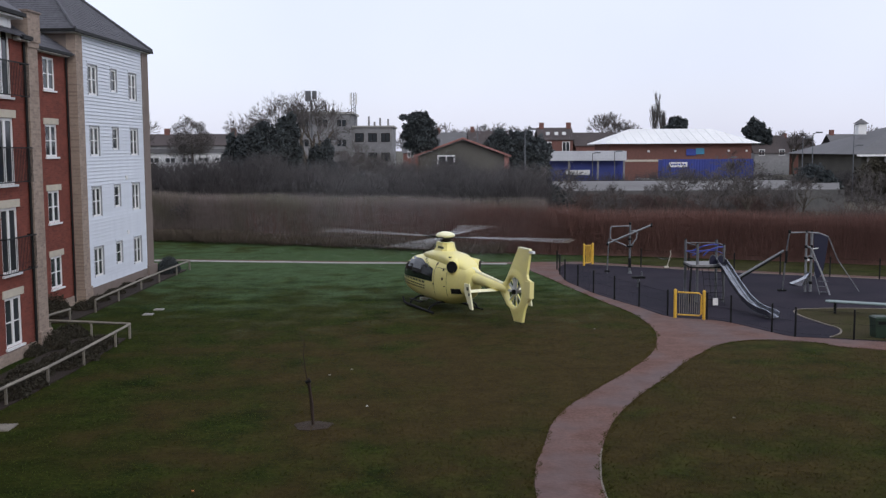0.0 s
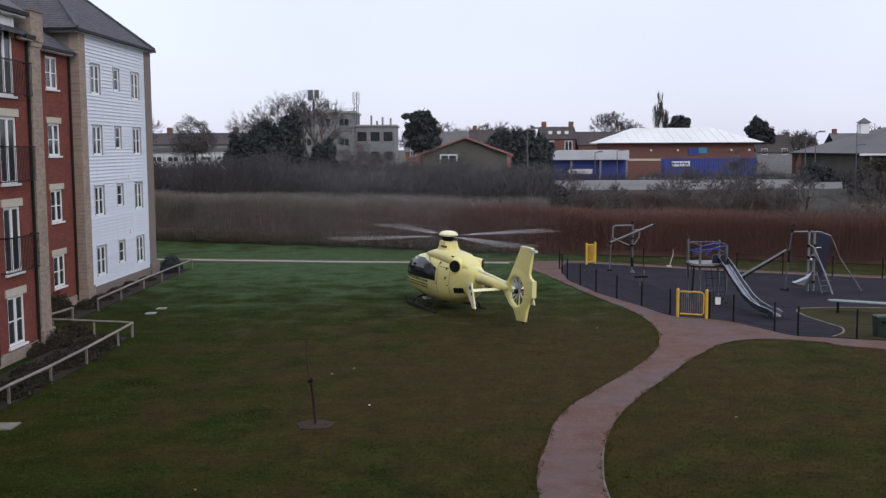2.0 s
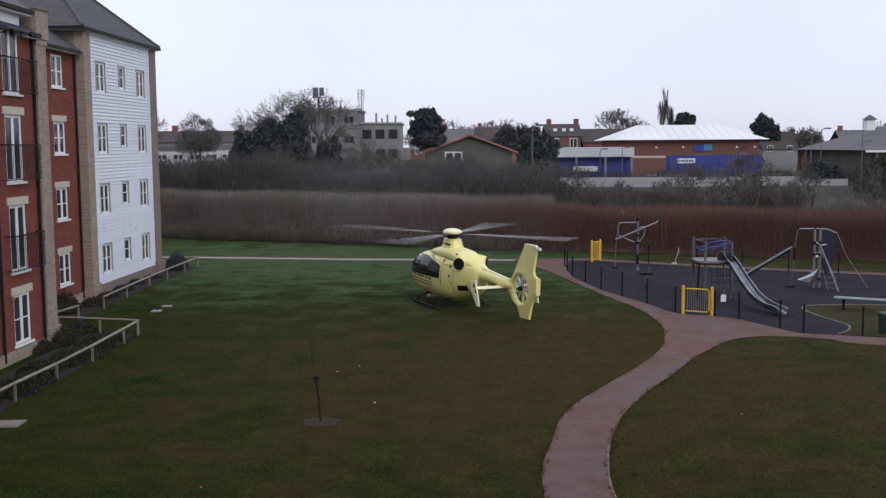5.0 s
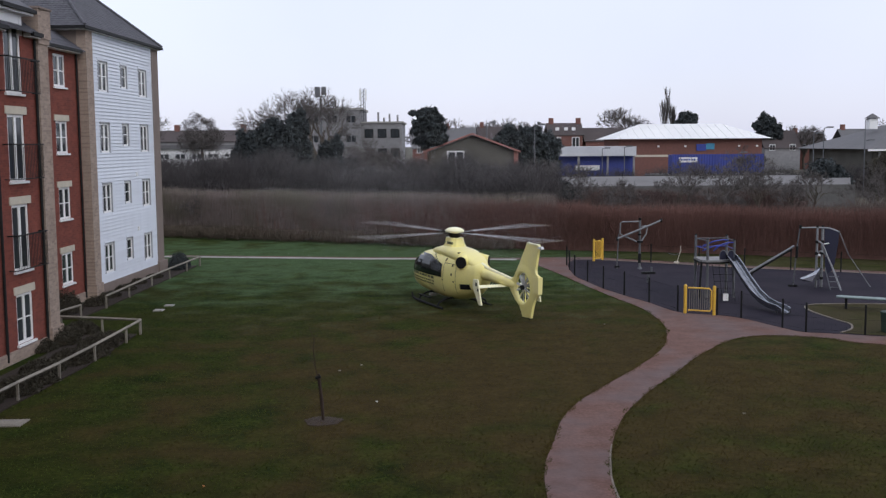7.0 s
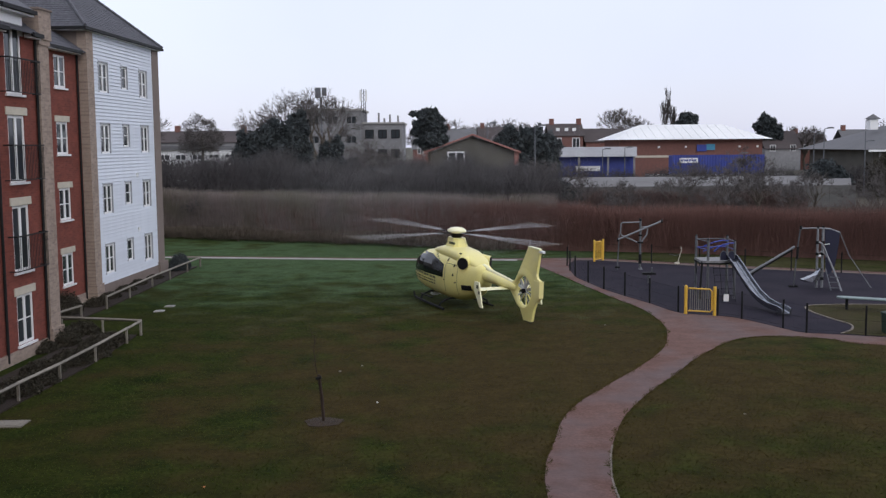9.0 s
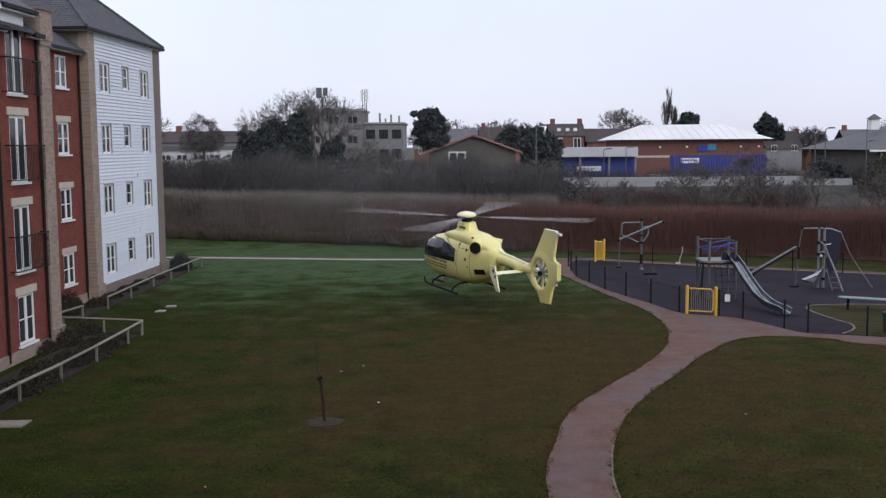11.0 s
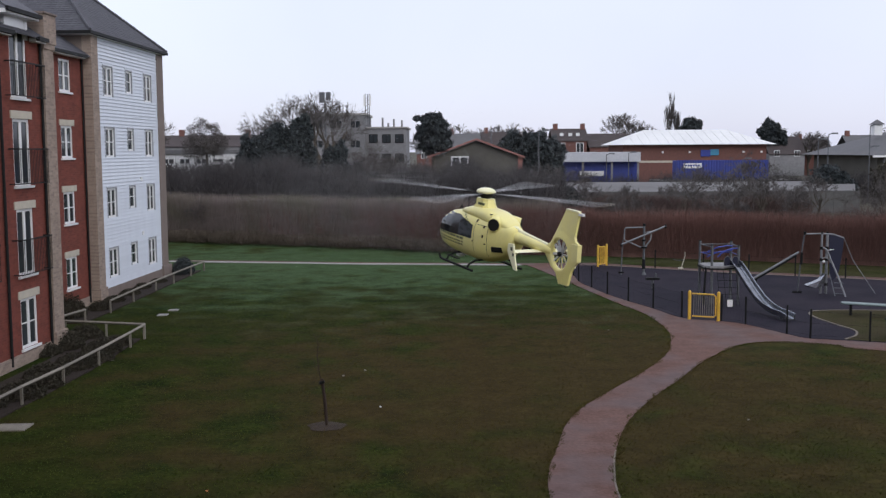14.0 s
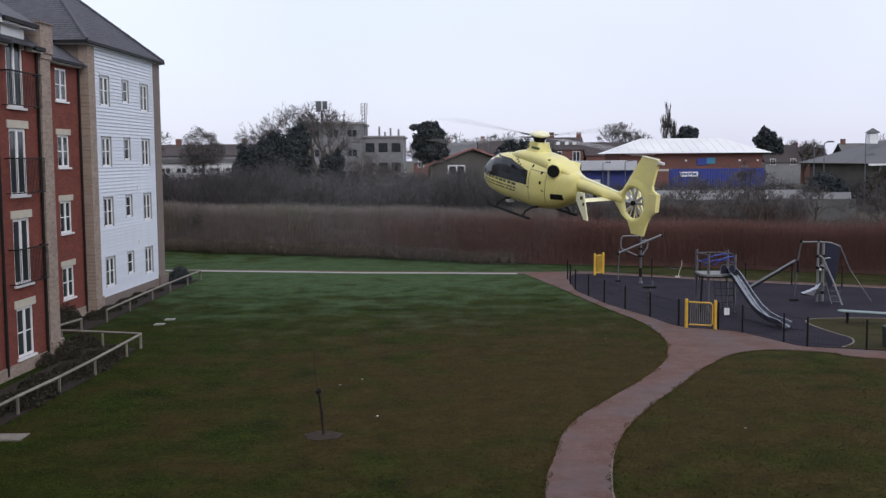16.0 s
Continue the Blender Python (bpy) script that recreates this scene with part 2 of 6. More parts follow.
# ---- mesh helpers ----
def mesh_of(name, bm, material, smooth=False):
    me = bpy.data.meshes.new(name)
    bmesh.ops.recalc_face_normals(bm, faces=bm.faces)
    bm.to_mesh(me)
    bm.free()
    if smooth:
        me.shade_smooth()
    me.materials.append(material)
    return me


def part(name, bm, material, parent=None, label="", smooth=False):
    """Links a bmesh as one mesh object under a thing or a part."""
    ob = new(name, mesh_of(name, bm, material, smooth))
    ob.parent = parent
    return tagged(ob, label)


def empty(name, m, label, category, group="", kind=""):
    ob = new(name)
    ob.empty_display_size = 0.2
    ob.matrix_world = m
    return tagged(ob, label, category, group, kind)


def box(bm, x0, x1, y0, y1, z0, z1, m=None):
    vs = [bm.verts.new((x, y, z)) for x in (x0, x1) for y in (y0, y1) for z in (z0, z1)]
    for f in ((0, 1, 3, 2), (4, 6, 7, 5), (0, 4, 5, 1), (2, 3, 7, 6), (0, 2, 6, 4), (1, 5, 7, 3)):
        bm.faces.new([vs[i] for i in f])
    if m:
        bmesh.ops.transform(bm, matrix=m, verts=vs)
    return bm


def boxes(*dims):
    bm = bmesh.new()
    for d in dims:
        box(bm, *d)
    return bm


def tube(bm, points, radii, sides=8, caps=True):
    """A round bar through the points."""
    pts = [Vector(p) for p in points]
    if not hasattr(radii, "__len__"):
        radii = [radii] * len(pts)
    rings = []
    for i, p in enumerate(pts):
        d = (pts[min(i + 1, len(pts) - 1)] - pts[max(i - 1, 0)]).normalized()
        a = d.orthogonal().normalized() if i == 0 else (side - side.project(d)).normalized()
        side = a
        b = d.cross(a)
        rings.append([bm.verts.new(p + (a * math.cos(k * math.tau / sides) + b * math.sin(k * math.tau / sides)) * radii[i]) for k in range(sides)])
    for r, s in zip(rings, rings[1:]):
        for k in range(sides):
            bm.faces.new((r[k], r[(k + 1) % sides], s[(k + 1) % sides], s[k]))
    if caps:
        bm.faces.new(rings[0][::-1])
        bm.faces.new(rings[-1])
    return bm


def bar(points, radii, sides=8):
    return tube(bmesh.new(), points, radii, sides)


def loft(bm, rings, closed=True, caps=True):
    rows = [[bm.verts.new(p) for p in r] for r in rings]
    for r, s in zip(rows, rows[1:]):
        for k in range(len(r) if closed else len(r) - 1):
            bm.faces.new((r[k], r[(k + 1) % len(r)], s[(k + 1) % len(r)], s[k]))
    if caps:
        bm.faces.new(rows[0][::-1])
        bm.faces.new(rows[-1])
    return bm


def prism(bm, outline, z0, z1):
    """A plate with this outline in plan."""
    lo = [bm.verts.new((x, y, z0)) for x, y in outline]
    hi = [bm.verts.new((x, y, z1)) for x, y in outline]
    bm.faces.new(hi)
    bm.faces.new(lo[::-1])
    for i in range(len(lo)):
        j = (i + 1) % len(lo)
        bm.faces.new((lo[i], lo[j], hi[j], hi[i]))
    return bm


def smooth_line(points, steps=6):
    """A Catmull-Rom line through the points."""
    pts = [Vector((*p, 0)) for p in points]
    out = []
    for i in range(len(pts) - 1):
        a, b, c, d = pts[max(i - 1, 0)], pts[i], pts[i + 1], pts[min(i + 2, len(pts) - 1)]
        for k in range(steps):
            t = k / steps
            q = 0.5 * (2 * b + (c - a) * t + (2 * a - 5 * b + 4 * c - d) * t * t + (3 * b - a - 3 * c + d) * t ** 3)
            out.append((q.x, q.y))
    return out + [points[-1]]


def cloud_mesh(name, centres, sizes, material, parent=None, label="", stretch=(1, 1, 1), seed=1):
    """Many small leaf or twig triangles at the centres, turned at random."""
    rng = np.random.default_rng(seed)
    n = len(centres)
    d = rng.normal(size=(n, 3, 3)) * np.array(stretch)
    d -= d.mean(axis=1, keepdims=True)
    v = centres[:, None, :] + d * sizes[:, None, None]
    me = bpy.data.meshes.new(name)
    me.from_pydata(v.reshape(-1, 3).tolist(), [], np.arange(n * 3).reshape(-1, 3).tolist())
    me.materials.append(material)
    ob = new(name, me)
    ob.parent = parent
    return tagged(ob, label)


def stick_mesh(name, starts, ends, widths, material, parent=None, label="", kind=""):
    """Many thin three-sided twigs."""
    n = len(starts)
    d = ends - starts
    d /= np.linalg.norm(d, axis=1, keepdims=True) + 1e-9
    a = np.cross(d, np.array([0.31, 0.52, 0.79]))
    a /= np.linalg.norm(a, axis=1, keepdims=True) + 1e-9
    b = np.cross(d, a)
    ring = [a, -0.5 * a + 0.87 * b, -0.5 * a - 0.87 * b]
    w = widths[:, None]
    v = np.stack([starts + r * w for r in ring] + [ends], axis=1)
    idx = np.arange(n)[:, None] * 4
    f = np.concatenate([idx + np.array([[0, 1, 3]]), idx + np.array([[1, 2, 3]]), idx + np.array([[2, 0, 3]])])
    me = bpy.data.meshes.new(name)
    me.from_pydata(v.reshape(-1, 3).tolist(), [], f.tolist())
    me.materials.append(material)
    ob = new(name, me)
    ob.parent = parent
    return tagged(ob, label, kind=kind)


# ---- ground ----
def sheet(name, outline, z0, z1, material, label, category, kind="structure"):
    bm = bmesh.new()
    prism(bm, outline, z0, z1)
    return tagged(part(name, bm, material), label, category, kind=kind)


def plain_ground():
    bm = bmesh.new()
    n = 40
    xs = [-1500 + 3000 * i / n for i in range(n + 1)]
    ys = [-300 + 3000 * i / n for i in range(n + 1)]
    grid = [[bm.verts.new((x, y, -0.02)) for x in xs] for y in ys]
    for j in range(n):
        for i in range(n):
            bm.faces.new((grid[j][i], grid[j][i + 1], grid[j + 1][i + 1], grid[j + 1][i]))
    tagged(part("ground", bm, FARGROUND), "rough brownish ground reaching the horizon", "ground", kind="structure")


plain_ground()
sheet("lawn", [(-14, -20), (60, -20), (60, 75), (-24, 75), (-14, 40)], -0.3, 0.0, GRASS, "patchy green and brown winter lawn", "lawn")

PATH_LEFT = [(4.54, 55.71), (5.64, 50.18), (6.41, 45.64), (7.14, 41.68), (7.74, 38.75), (7.85, 35.64), (7.55, 33.49), (6.9, 31.14), (5.76, 28.74),
             (4.39, 26.36), (3.41, 24.61), (2.81, 23.06), (2.41, 21.27), (2.07, 19.73), (1.91, 18.02), (1.9, 15), (2.2, 8), (2.6, -0.2)]
LAWN_RIGHT = [(60, 22), (24, 27.5), (13.86, 31.38), (12.67, 32.35), (11.24, 32.97), (10.08, 32.81), (9.1, 31.98), (7.66, 29.85), (6.48, 27.63), (5.25, 25.42),
              (4.28, 23.27), (3.67, 21.24), (3.36, 19.7), (3.18, 18.0), (3.2, 15), (3.5, 8), (4.0, -0.2)]
PLAY_FRONT = [(7.3, 55.3), (6.7, 52.96), (6.47, 48.61), (6.77, 46.38), (7.14, 44.16), (7.69, 42.14), (8.32, 40.13), (8.97, 37.79), (10.12, 37.11), (10.88, 36.35),
              (11.72, 34.4), (12.22, 33.54), (13.93, 32.89), (24, 28.9)]
left_edge, right_edge, play_edge = smooth_line(PATH_LEFT), smooth_line(LAWN_RIGHT), smooth_line(PLAY_FRONT)
sheet("footpath", left_edge + right_edge[::-1] + [(60, 24), (24, 29.2)] + play_edge[::-1], -0.25, 0.012, PATH, "curving reddish-brown tarmac footpath across the lawn", "path")
sheet("back_footpath", [(-16, 58.5), (-8.95, 57.4), (-4.4, 56.6), (0, 56.2), (4.0, 55.75), (7.3, 55.4), (8.43, 55.4), (15.0, 51.4), (21.5, 48.3), (40, 41), (40, 42.2), (21.5, 49.4),
                        (15.03, 52.5), (8.43, 56.6), (4.0, 56.6), (0, 57.0), (-4.4, 57.4), (-8.95, 58.2), (-16, 59.3)], -0.25, 0.008, PATH, "narrow footpath along the back of the lawn", "path")
sheet("playground_surface", play_edge + [(34, 25), (34, 43.5), (21.5, 48.2), (15.03, 51.3), (8.43, 55.3)], -0.25, 0.02, RUBBER,
      "dark blue-black rubber playground surface", "playground floor")
island = smooth_line([(13.3, 33.3), (13.9, 33.95), (14.25, 34.9), (14.1, 35.95), (13.9, 37.6), (14.1, 38.84), (14.9, 39.3), (17.3, 39.2), (22, 38)])
sheet("grass_island", island + [(26, 36), (26, 28.6), (14, 32.95)], -0.2, 0.03, THINGRASS, "thin worn patch of grass inside the playground", "lawn")


def edging(name, line, w, z, label, material=EDGING):
    pts = [Vector((*p, 0)) for p in line]
    a, b = [], []
    for i, p in enumerate(pts):
        d = (pts[min(i + 1, len(pts) - 1)] - pts[max(i - 1, 0)]).normalized()
        s = Vector((-d.y, d.x, 0)) * w / 2
        a.append((p.x + s.x, p.y + s.y))
        b.append((p.x - s.x, p.y - s.y))
    sheet(name, a + b[::-1], -0.2, z, material, label, "edging")


edging("path_edging", right_edge[-30:], 0.035, 0.022, "thin worn stone edging along the path")
edging("back_path_edging", [(-16, 58.45), (-8.95, 57.35), (-4.4, 56.55), (0, 56.15), (4.2, 55.65)], 0.42, 0.03, "pale worn edge of the back footpath", CONCRETE)
edging("island_edging", island, 0.07, 0.045, "pale edging strip round the grass island")
edging("back_edging", [(8.43, 55.35), (15.03, 51.35), (21.5, 48.25), (34, 43.5)], 0.12, 0.03, "pale edging behind the playground")


def grass_tufts(n=120000):
    rng = np.random.default_rng(5)
    y = 15 + 37 * rng.random(n) ** 1.5
    x = -12 + 27 * rng.random(n)
    path_x = np.interp(y, [p[1] for p in PATH_LEFT[::-1]], [p[0] for p in PATH_LEFT[::-1]])
    right_x = np.interp(y, [p[1] for p in LAWN_RIGHT[:4:-1]], [p[0] for p in LAWN_RIGHT[:4:-1]])
    keep = (x < path_x - 0.05) | ((x > right_x + 0.05) & (y < 31.0 - 0.0 * x))
    keep &= rng.random(n) < np.clip((52 - y) / 26, 0, 1)
    x, y = x[keep], y[keep]
    # ragged turf along both edges of the path
    for line, side in ((left_edge, -1), (right_edge[12:], 1)):
        k = rng.integers(0, len(line) - 1, 3500)
        u = rng.random(3500)
        a, b = np.array(line)[k], np.array(line)[k + 1]
        q = a + (b - a) * u[:, None]
        wob = 0.05 * np.sin(q[:, 1] * 3.1) + 0.04 * np.sin(q[:, 1] * 7.7 + q[:, 0])
        x = np.concatenate([x, q[:, 0] + side * (np.abs(rng.normal(0, 0.09, 3500)) - 0.04 + wob)])
        y = np.concatenate([y, q[:, 1]])
    s = np.stack([x, y, np.zeros_like(x)], 1)
    e = s + np.stack([rng.normal(0, 0.03, len(x)), rng.normal(0, 0.03, len(x)), 0.015 + 0.035 * rng.random(len(x))], 1)
    ob = stick_mesh("grass_tufts", s, e, 0.004 + 0.010 * rng.random(len(x)), GRASS_BLADE, kind="stuff")
    tagged(ob, "short uneven winter grass blades", "grass", kind="stuff")


grass_tufts()

# ---- apartment building ----
B_TURN = -2.5
B_BASE = pose(-14.5, 42.3, 0, 0, 0, B_TURN)
# in the building's space: y runs along the front, x points out of it


def window(parent, x, y0, y1, z0, z1, bars=2, transom=0.5, sill=True, reveal=0.10, name="window"):
    """A white casement window set in a wall that faces +x."""
    # The dark backing plate paints the dim room behind the panes.
    w = part(name, boxes((x - reveal - 0.03, x - reveal, y0, y1, z0, z1)), DIMROOM, parent)
    f = 0.085
    dims = [(x - reveal, x - 0.03, y0, y1, z0, z0 + f), (x - reveal, x - 0.03, y0, y1, z1 - f, z1),
            (x - reveal, x - 0.03, y0, y0 + f, z0 + f, z1 - f), (x - reveal, x - 0.03, y1 - f, y1, z0 + f, z1 - f)]
    for k in range(1, bars):
        yc = y0 + (y1 - y0) * k / bars
        dims.append((x - reveal, x - 0.025, yc - 0.06, yc + 0.06, z0 + f, z1 - f))
    part("frame", boxes(*dims), UPVC, w)
    step = (y1 - y0) / bars
    for k in range(bars):
        a, b = y0 + k * step + 0.05, y0 + (k + 1) * step - 0.05
        part("pane", boxes((x - 0.07, x - 0.06, a, b, z0 + f, z1 - f)), PANE, w)
        if transom:
            zt = z0 + (z1 - z0) * transom
            part("glazing_bar", boxes((x - 0.059, x - 0.04, a, b, zt - 0.018, zt + 0.018)), UPVC, w)
    if sill:
        part("sill", boxes((x - 0.05, x + 0.07, y0 - 0.07, y1 + 0.07, z0 - 0.07, z0 - 0.001)), UPVC, w)
    return w


def pierced_wall(x, depth, y0, y1, z0, z1, holes):
    """A wall facing +x with rectangular openings (y0, y1, z0, z1) through it."""
    ys = sorted({y0, y1, *[h[0] for h in holes], *[h[1] for h in holes]})
    zs = sorted({z0, z1, *[h[2] for h in holes], *[h[3] for h in holes]})
    bm = bmesh.new()
    for a, b in zip(ys, ys[1:]):
        for c, d in zip(zs, zs[1:]):
            m, n = (a + b) / 2, (c + d) / 2
            if not any(h[0] < m < h[1] and h[2] < n < h[3] for h in holes):
                box(bm, x - depth, x, a, b, c, d)
    bmesh.ops.remove_doubles(bm, verts=bm.verts, dist=0.0005)
    return bm


def lintel(parent, x, y0, y1, z):
    part("lintel", boxes((x - 0.1, x + 0.035, y0 - 0.14, y1 + 0.14, z + 0.004, z + 0.24)), STONE, parent)


def slate_roof(parent, corners, rows, label=""):
    """Courses of slates on a sloping four-cornered plane: low left, low right, high right, high left."""
    a, b, c, d = [Vector(p) for p in corners]
    n = (b - a).cross(d - a).normalized()
    if n.z < 0:
        n = -n
    bm = bmesh.new()
    for i in range(rows):
        t0, t1 = i / rows, min((i + 1.08) / rows, 1)
        p, q, r, s = a.lerp(d, t0), b.lerp(c, t0), b.lerp(c, t1), a.lerp(d, t1)
        cols = max(1, int((q - p).length / 0.22))
        off = 0.5 * (i % 2)
        for k in range(cols + 1):
            u0, u1 = min(max((k - off) / cols, 0), 1), min(max((k + 1 - off) / cols - 0.004, 0), 1)
            if u1 - u0 < 0.002:
                continue
            lift = n * (0.010 + 0.004 * random.random())
            vs = [bm.verts.new(v) for v in (p.lerp(q, u0) + lift, p.lerp(q, u1) + lift, s.lerp(r, u1), s.lerp(r, u0))]
            bm.faces.new(vs)
            lo = [bm.verts.new(v) for v in (p.lerp(q, u0), p.lerp(q, u1))]
            bm.faces.new((lo[0], lo[1], vs[1], vs[0]))
    return part("slates", bm, SLATE, parent, label)


REVEALSHADE = mat("grey_reveal_shade", (0.36, 0.37, 0.40), (0.30, 0.31, 0.33), 0.6)


def white_block():
    b = empty("apartment_block", B_BASE, "four-storey apartment block with white weatherboard front and slate hip roof", "building", kind="structure")
    cols = [(1.35, 2.40, 1.27), (4.05, 4.80, 1.00), (6.45, 7.50, 1.27)]
    holes = []
    for k in range(4):
        for y0, y1, h in cols:
            top = 2.17 + 2.6 * k
            holes.append((y0, y1, top - h, top))
    part("wall", pierced_wall(-0.03, 0.3, 0.7, 8.35, 0.5, 11.1, holes), BOARD, b)
    part("plinth", boxes((-0.33, 0.03, 0.7, 8.35, -0.3, 0.5)), BUFFDARK, b, "brown brick plinth")
    # Turned from the light: this side's shade is in its darker colour.
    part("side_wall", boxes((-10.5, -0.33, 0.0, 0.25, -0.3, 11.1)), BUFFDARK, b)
    part("side_wall", boxes((-10.5, -0.33, 9.0, 9.25, -0.3, 11.1)), BUFF, b)
    part("back_wall", boxes((-10.7, -10.5, 0.0, 9.25, -0.3, 11.1)), BUFF, b)
    part("pilaster", boxes((-0.33, 0.06, 0.0, 0.7, -0.3, 11.1), (-0.33, 0.12, -0.06, 0.76, -0.3, 0.62)), BUFF, b, "buff brick corner pilaster")
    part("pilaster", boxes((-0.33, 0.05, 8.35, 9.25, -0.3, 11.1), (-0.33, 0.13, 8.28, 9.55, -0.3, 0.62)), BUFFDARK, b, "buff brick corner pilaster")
    for (y0, y1, z0, z1) in holes:
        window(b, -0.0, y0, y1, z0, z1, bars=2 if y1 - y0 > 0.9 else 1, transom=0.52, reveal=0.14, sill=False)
        # Grey strips round each opening; their colour stands in for the shaded reveal.
        for dims in ((y0 - 0.05, y0 - 0.002, z0, z1), (y1 + 0.002, y1 + 0.05, z0, z1), (y0 - 0.05, y1 + 0.05, z1 + 0.002, z1 + 0.05)):
            part("reveal_shade_strip", boxes((-0.03, 0.03, *dims)), REVEALSHADE, b)
    # eaves, soffit, gutter, downpipe
    part("soffit", boxes((-10.9, 0.16, -0.42, 9.36, 11.1, 11.14)), UPVC, b, "white soffit board")
    part("fascia", boxes((0.12, 0.165, -0.42, 9.36, 11.14, 11.24), (-10.9, 0.12, -0.43, -0.385, 11.14, 11.24)), UPVC, b)
    part("gutter", boxes((0.17, 0.29, -0.56, 9.44, 11.13, 11.25), (-10.9, 0.17, -0.56, -0.435, 11.13, 11.25)), GUTTER, b, "black gutter")
    # hip roof
    x0, x1, y0, y1, z = -11.0, 0.24, -0.48, 9.40, 11.24
    ym = (y0 + y1) / 2
    pa, pb = Vector((-3.4, ym, 14.55)), Vector((x0 + 3.6, ym, 14.55))
    c = [Vector((x1, y0, z)), Vector((x1, y1, z)), Vector((x0, y1, z)), Vector((x0, y0, z))]
    core = bmesh.new()
    v = [core.verts.new(p - Vector((0, 0, 0.03))) for p in c] + [core.verts.new(pa - Vector((0, 0, 0.03))), core.verts.new(pb - Vector((0, 0, 0.03)))]
    for f in ((0, 1, 4), (1, 2, 5, 4), (2, 3, 5), (3, 0, 4, 5), (3, 2, 1, 0)):
        core.faces.new([v[i] for i in f])
    roof = part("roof", core, SLATE, b, "grey slate hip roof")
    slate_roof(roof, (c[0], c[1], pa, pa), 30)
    slate_roof(roof, (c[3], c[0], pa, pb), 30)
    part("hip_tile", bar([c[0] + Vector((0, 0, 0.05)), pa + Vector((0, 0, 0.05))], 0.07, 6), SLATE, roof)
    part("hip_tile", bar([c[1] + Vector((0, 0, 0.05)), pa + Vector((0, 0, 0.05))], 0.07, 6), SLATE, roof)
    part("downpipe", bar([(-0.36, -0.09, 0.0), (-0.36, -0.09, 10.0)], 0.045, 8), GUTTER, b)
    part("vent", boxes((0.0, 0.05, 5.55, 5.75, 3.0 + 1.98, 3.18 + 1.98)), UPVC, b)
    part("vent", boxes((0.0, 0.05, 5.55, 5.75, 2.42, 2.6)), UPVC, b)
    return b, holes


white_b, white_holes = white_block()


def brick_bay():
    b = empty("recessed_bay", B_BASE, "recessed red brick bay with white windows", "building", kind="structure")
    x = -0.3
    holes = [(-2.45, -1.35, 2.17 + 2.6 * k - (1.27 if k else 1.27), 2.17 + 2.6 * k) for k in range(4)]
    part("wall", pierced_wall(x, 0.3, -9.42, -0.002, 0.35, 10.1, holes), BRICKWALL, b, "red brick wall")
    part("plinth", boxes((x - 0.3, x + 0.05, -9.42, -0.002, -0.3, 0.35)), BUFF, b, "buff stone plinth")
    for k, h in enumerate(holes):
        window(b, x, *h, bars=2, transom=0.5)
        if k < 3:
            lintel(b, x, h[0], h[1], h[3])
    part("fascia", boxes((x, x + 0.3, -8.4, -0.45, 10.1, 10.2)), UPVC, b)
    part("gutter", boxes((x + 0.3, x + 0.4, -8.4, -0.45, 10.14, 10.25)), GUTTER, b)
    roof = part("roof", loft(bmesh.new(), [[(x + 0.36, -8.4, 10.2), (x + 0.36, -0.02, 10.2)], [(x - 4.5, -8.4, 13.6), (x - 4.5, -0.02, 13.6)]], closed=False, caps=False), SLATE, b)
    slate_roof(roof, ((x + 0.36, -8.4, 10.22), (x + 0.36, -0.02, 10.22), (x - 4.5, -0.02, 13.62), (x - 4.5, -8.4, 13.62)), 20)
    part("downpipe", bar([(x + 0.06, -0.3, 0.1), (x + 0.06, -0.3, 10.1)], 0.045, 8), GUTTER, b, "black downpipe")
    return b


brick_bay()
NEAR_X = 2.4


def balcony(parent, x, y0, y1, z0, z1):
    """A Juliet balcony of thin black bars."""
    g = part("balcony", boxes((x, x + 0.28, y0, y0 + 0.03, z0, z0 + 0.03), (x, x + 0.28, y1 - 0.03, y1, z0, z0 + 0.03), (x + 0.25, x + 0.28, y0, y1, z0, z0 + 0.03),
                              (x, x + 0.29, y0, y0 + 0.04, z1 - 0.04, z1), (x, x + 0.29, y1 - 0.04, y1, z1 - 0.04, z1), (x + 0.25, x + 0.29, y0, y1, z1 - 0.04, z1)), GUTTER, parent, "black steel Juliet balcony")
    n = int((y1 - y0) / 0.1)
    for k in range(n + 1):
        y = y0 + 0.01 + (y1 - y0 - 0.02) * k / n
        part("baluster", bar([(x + 0.265, y, z0 + 0.02), (x + 0.265, y, z1 - 0.02)], 0.008, 5), GUTTER, g)


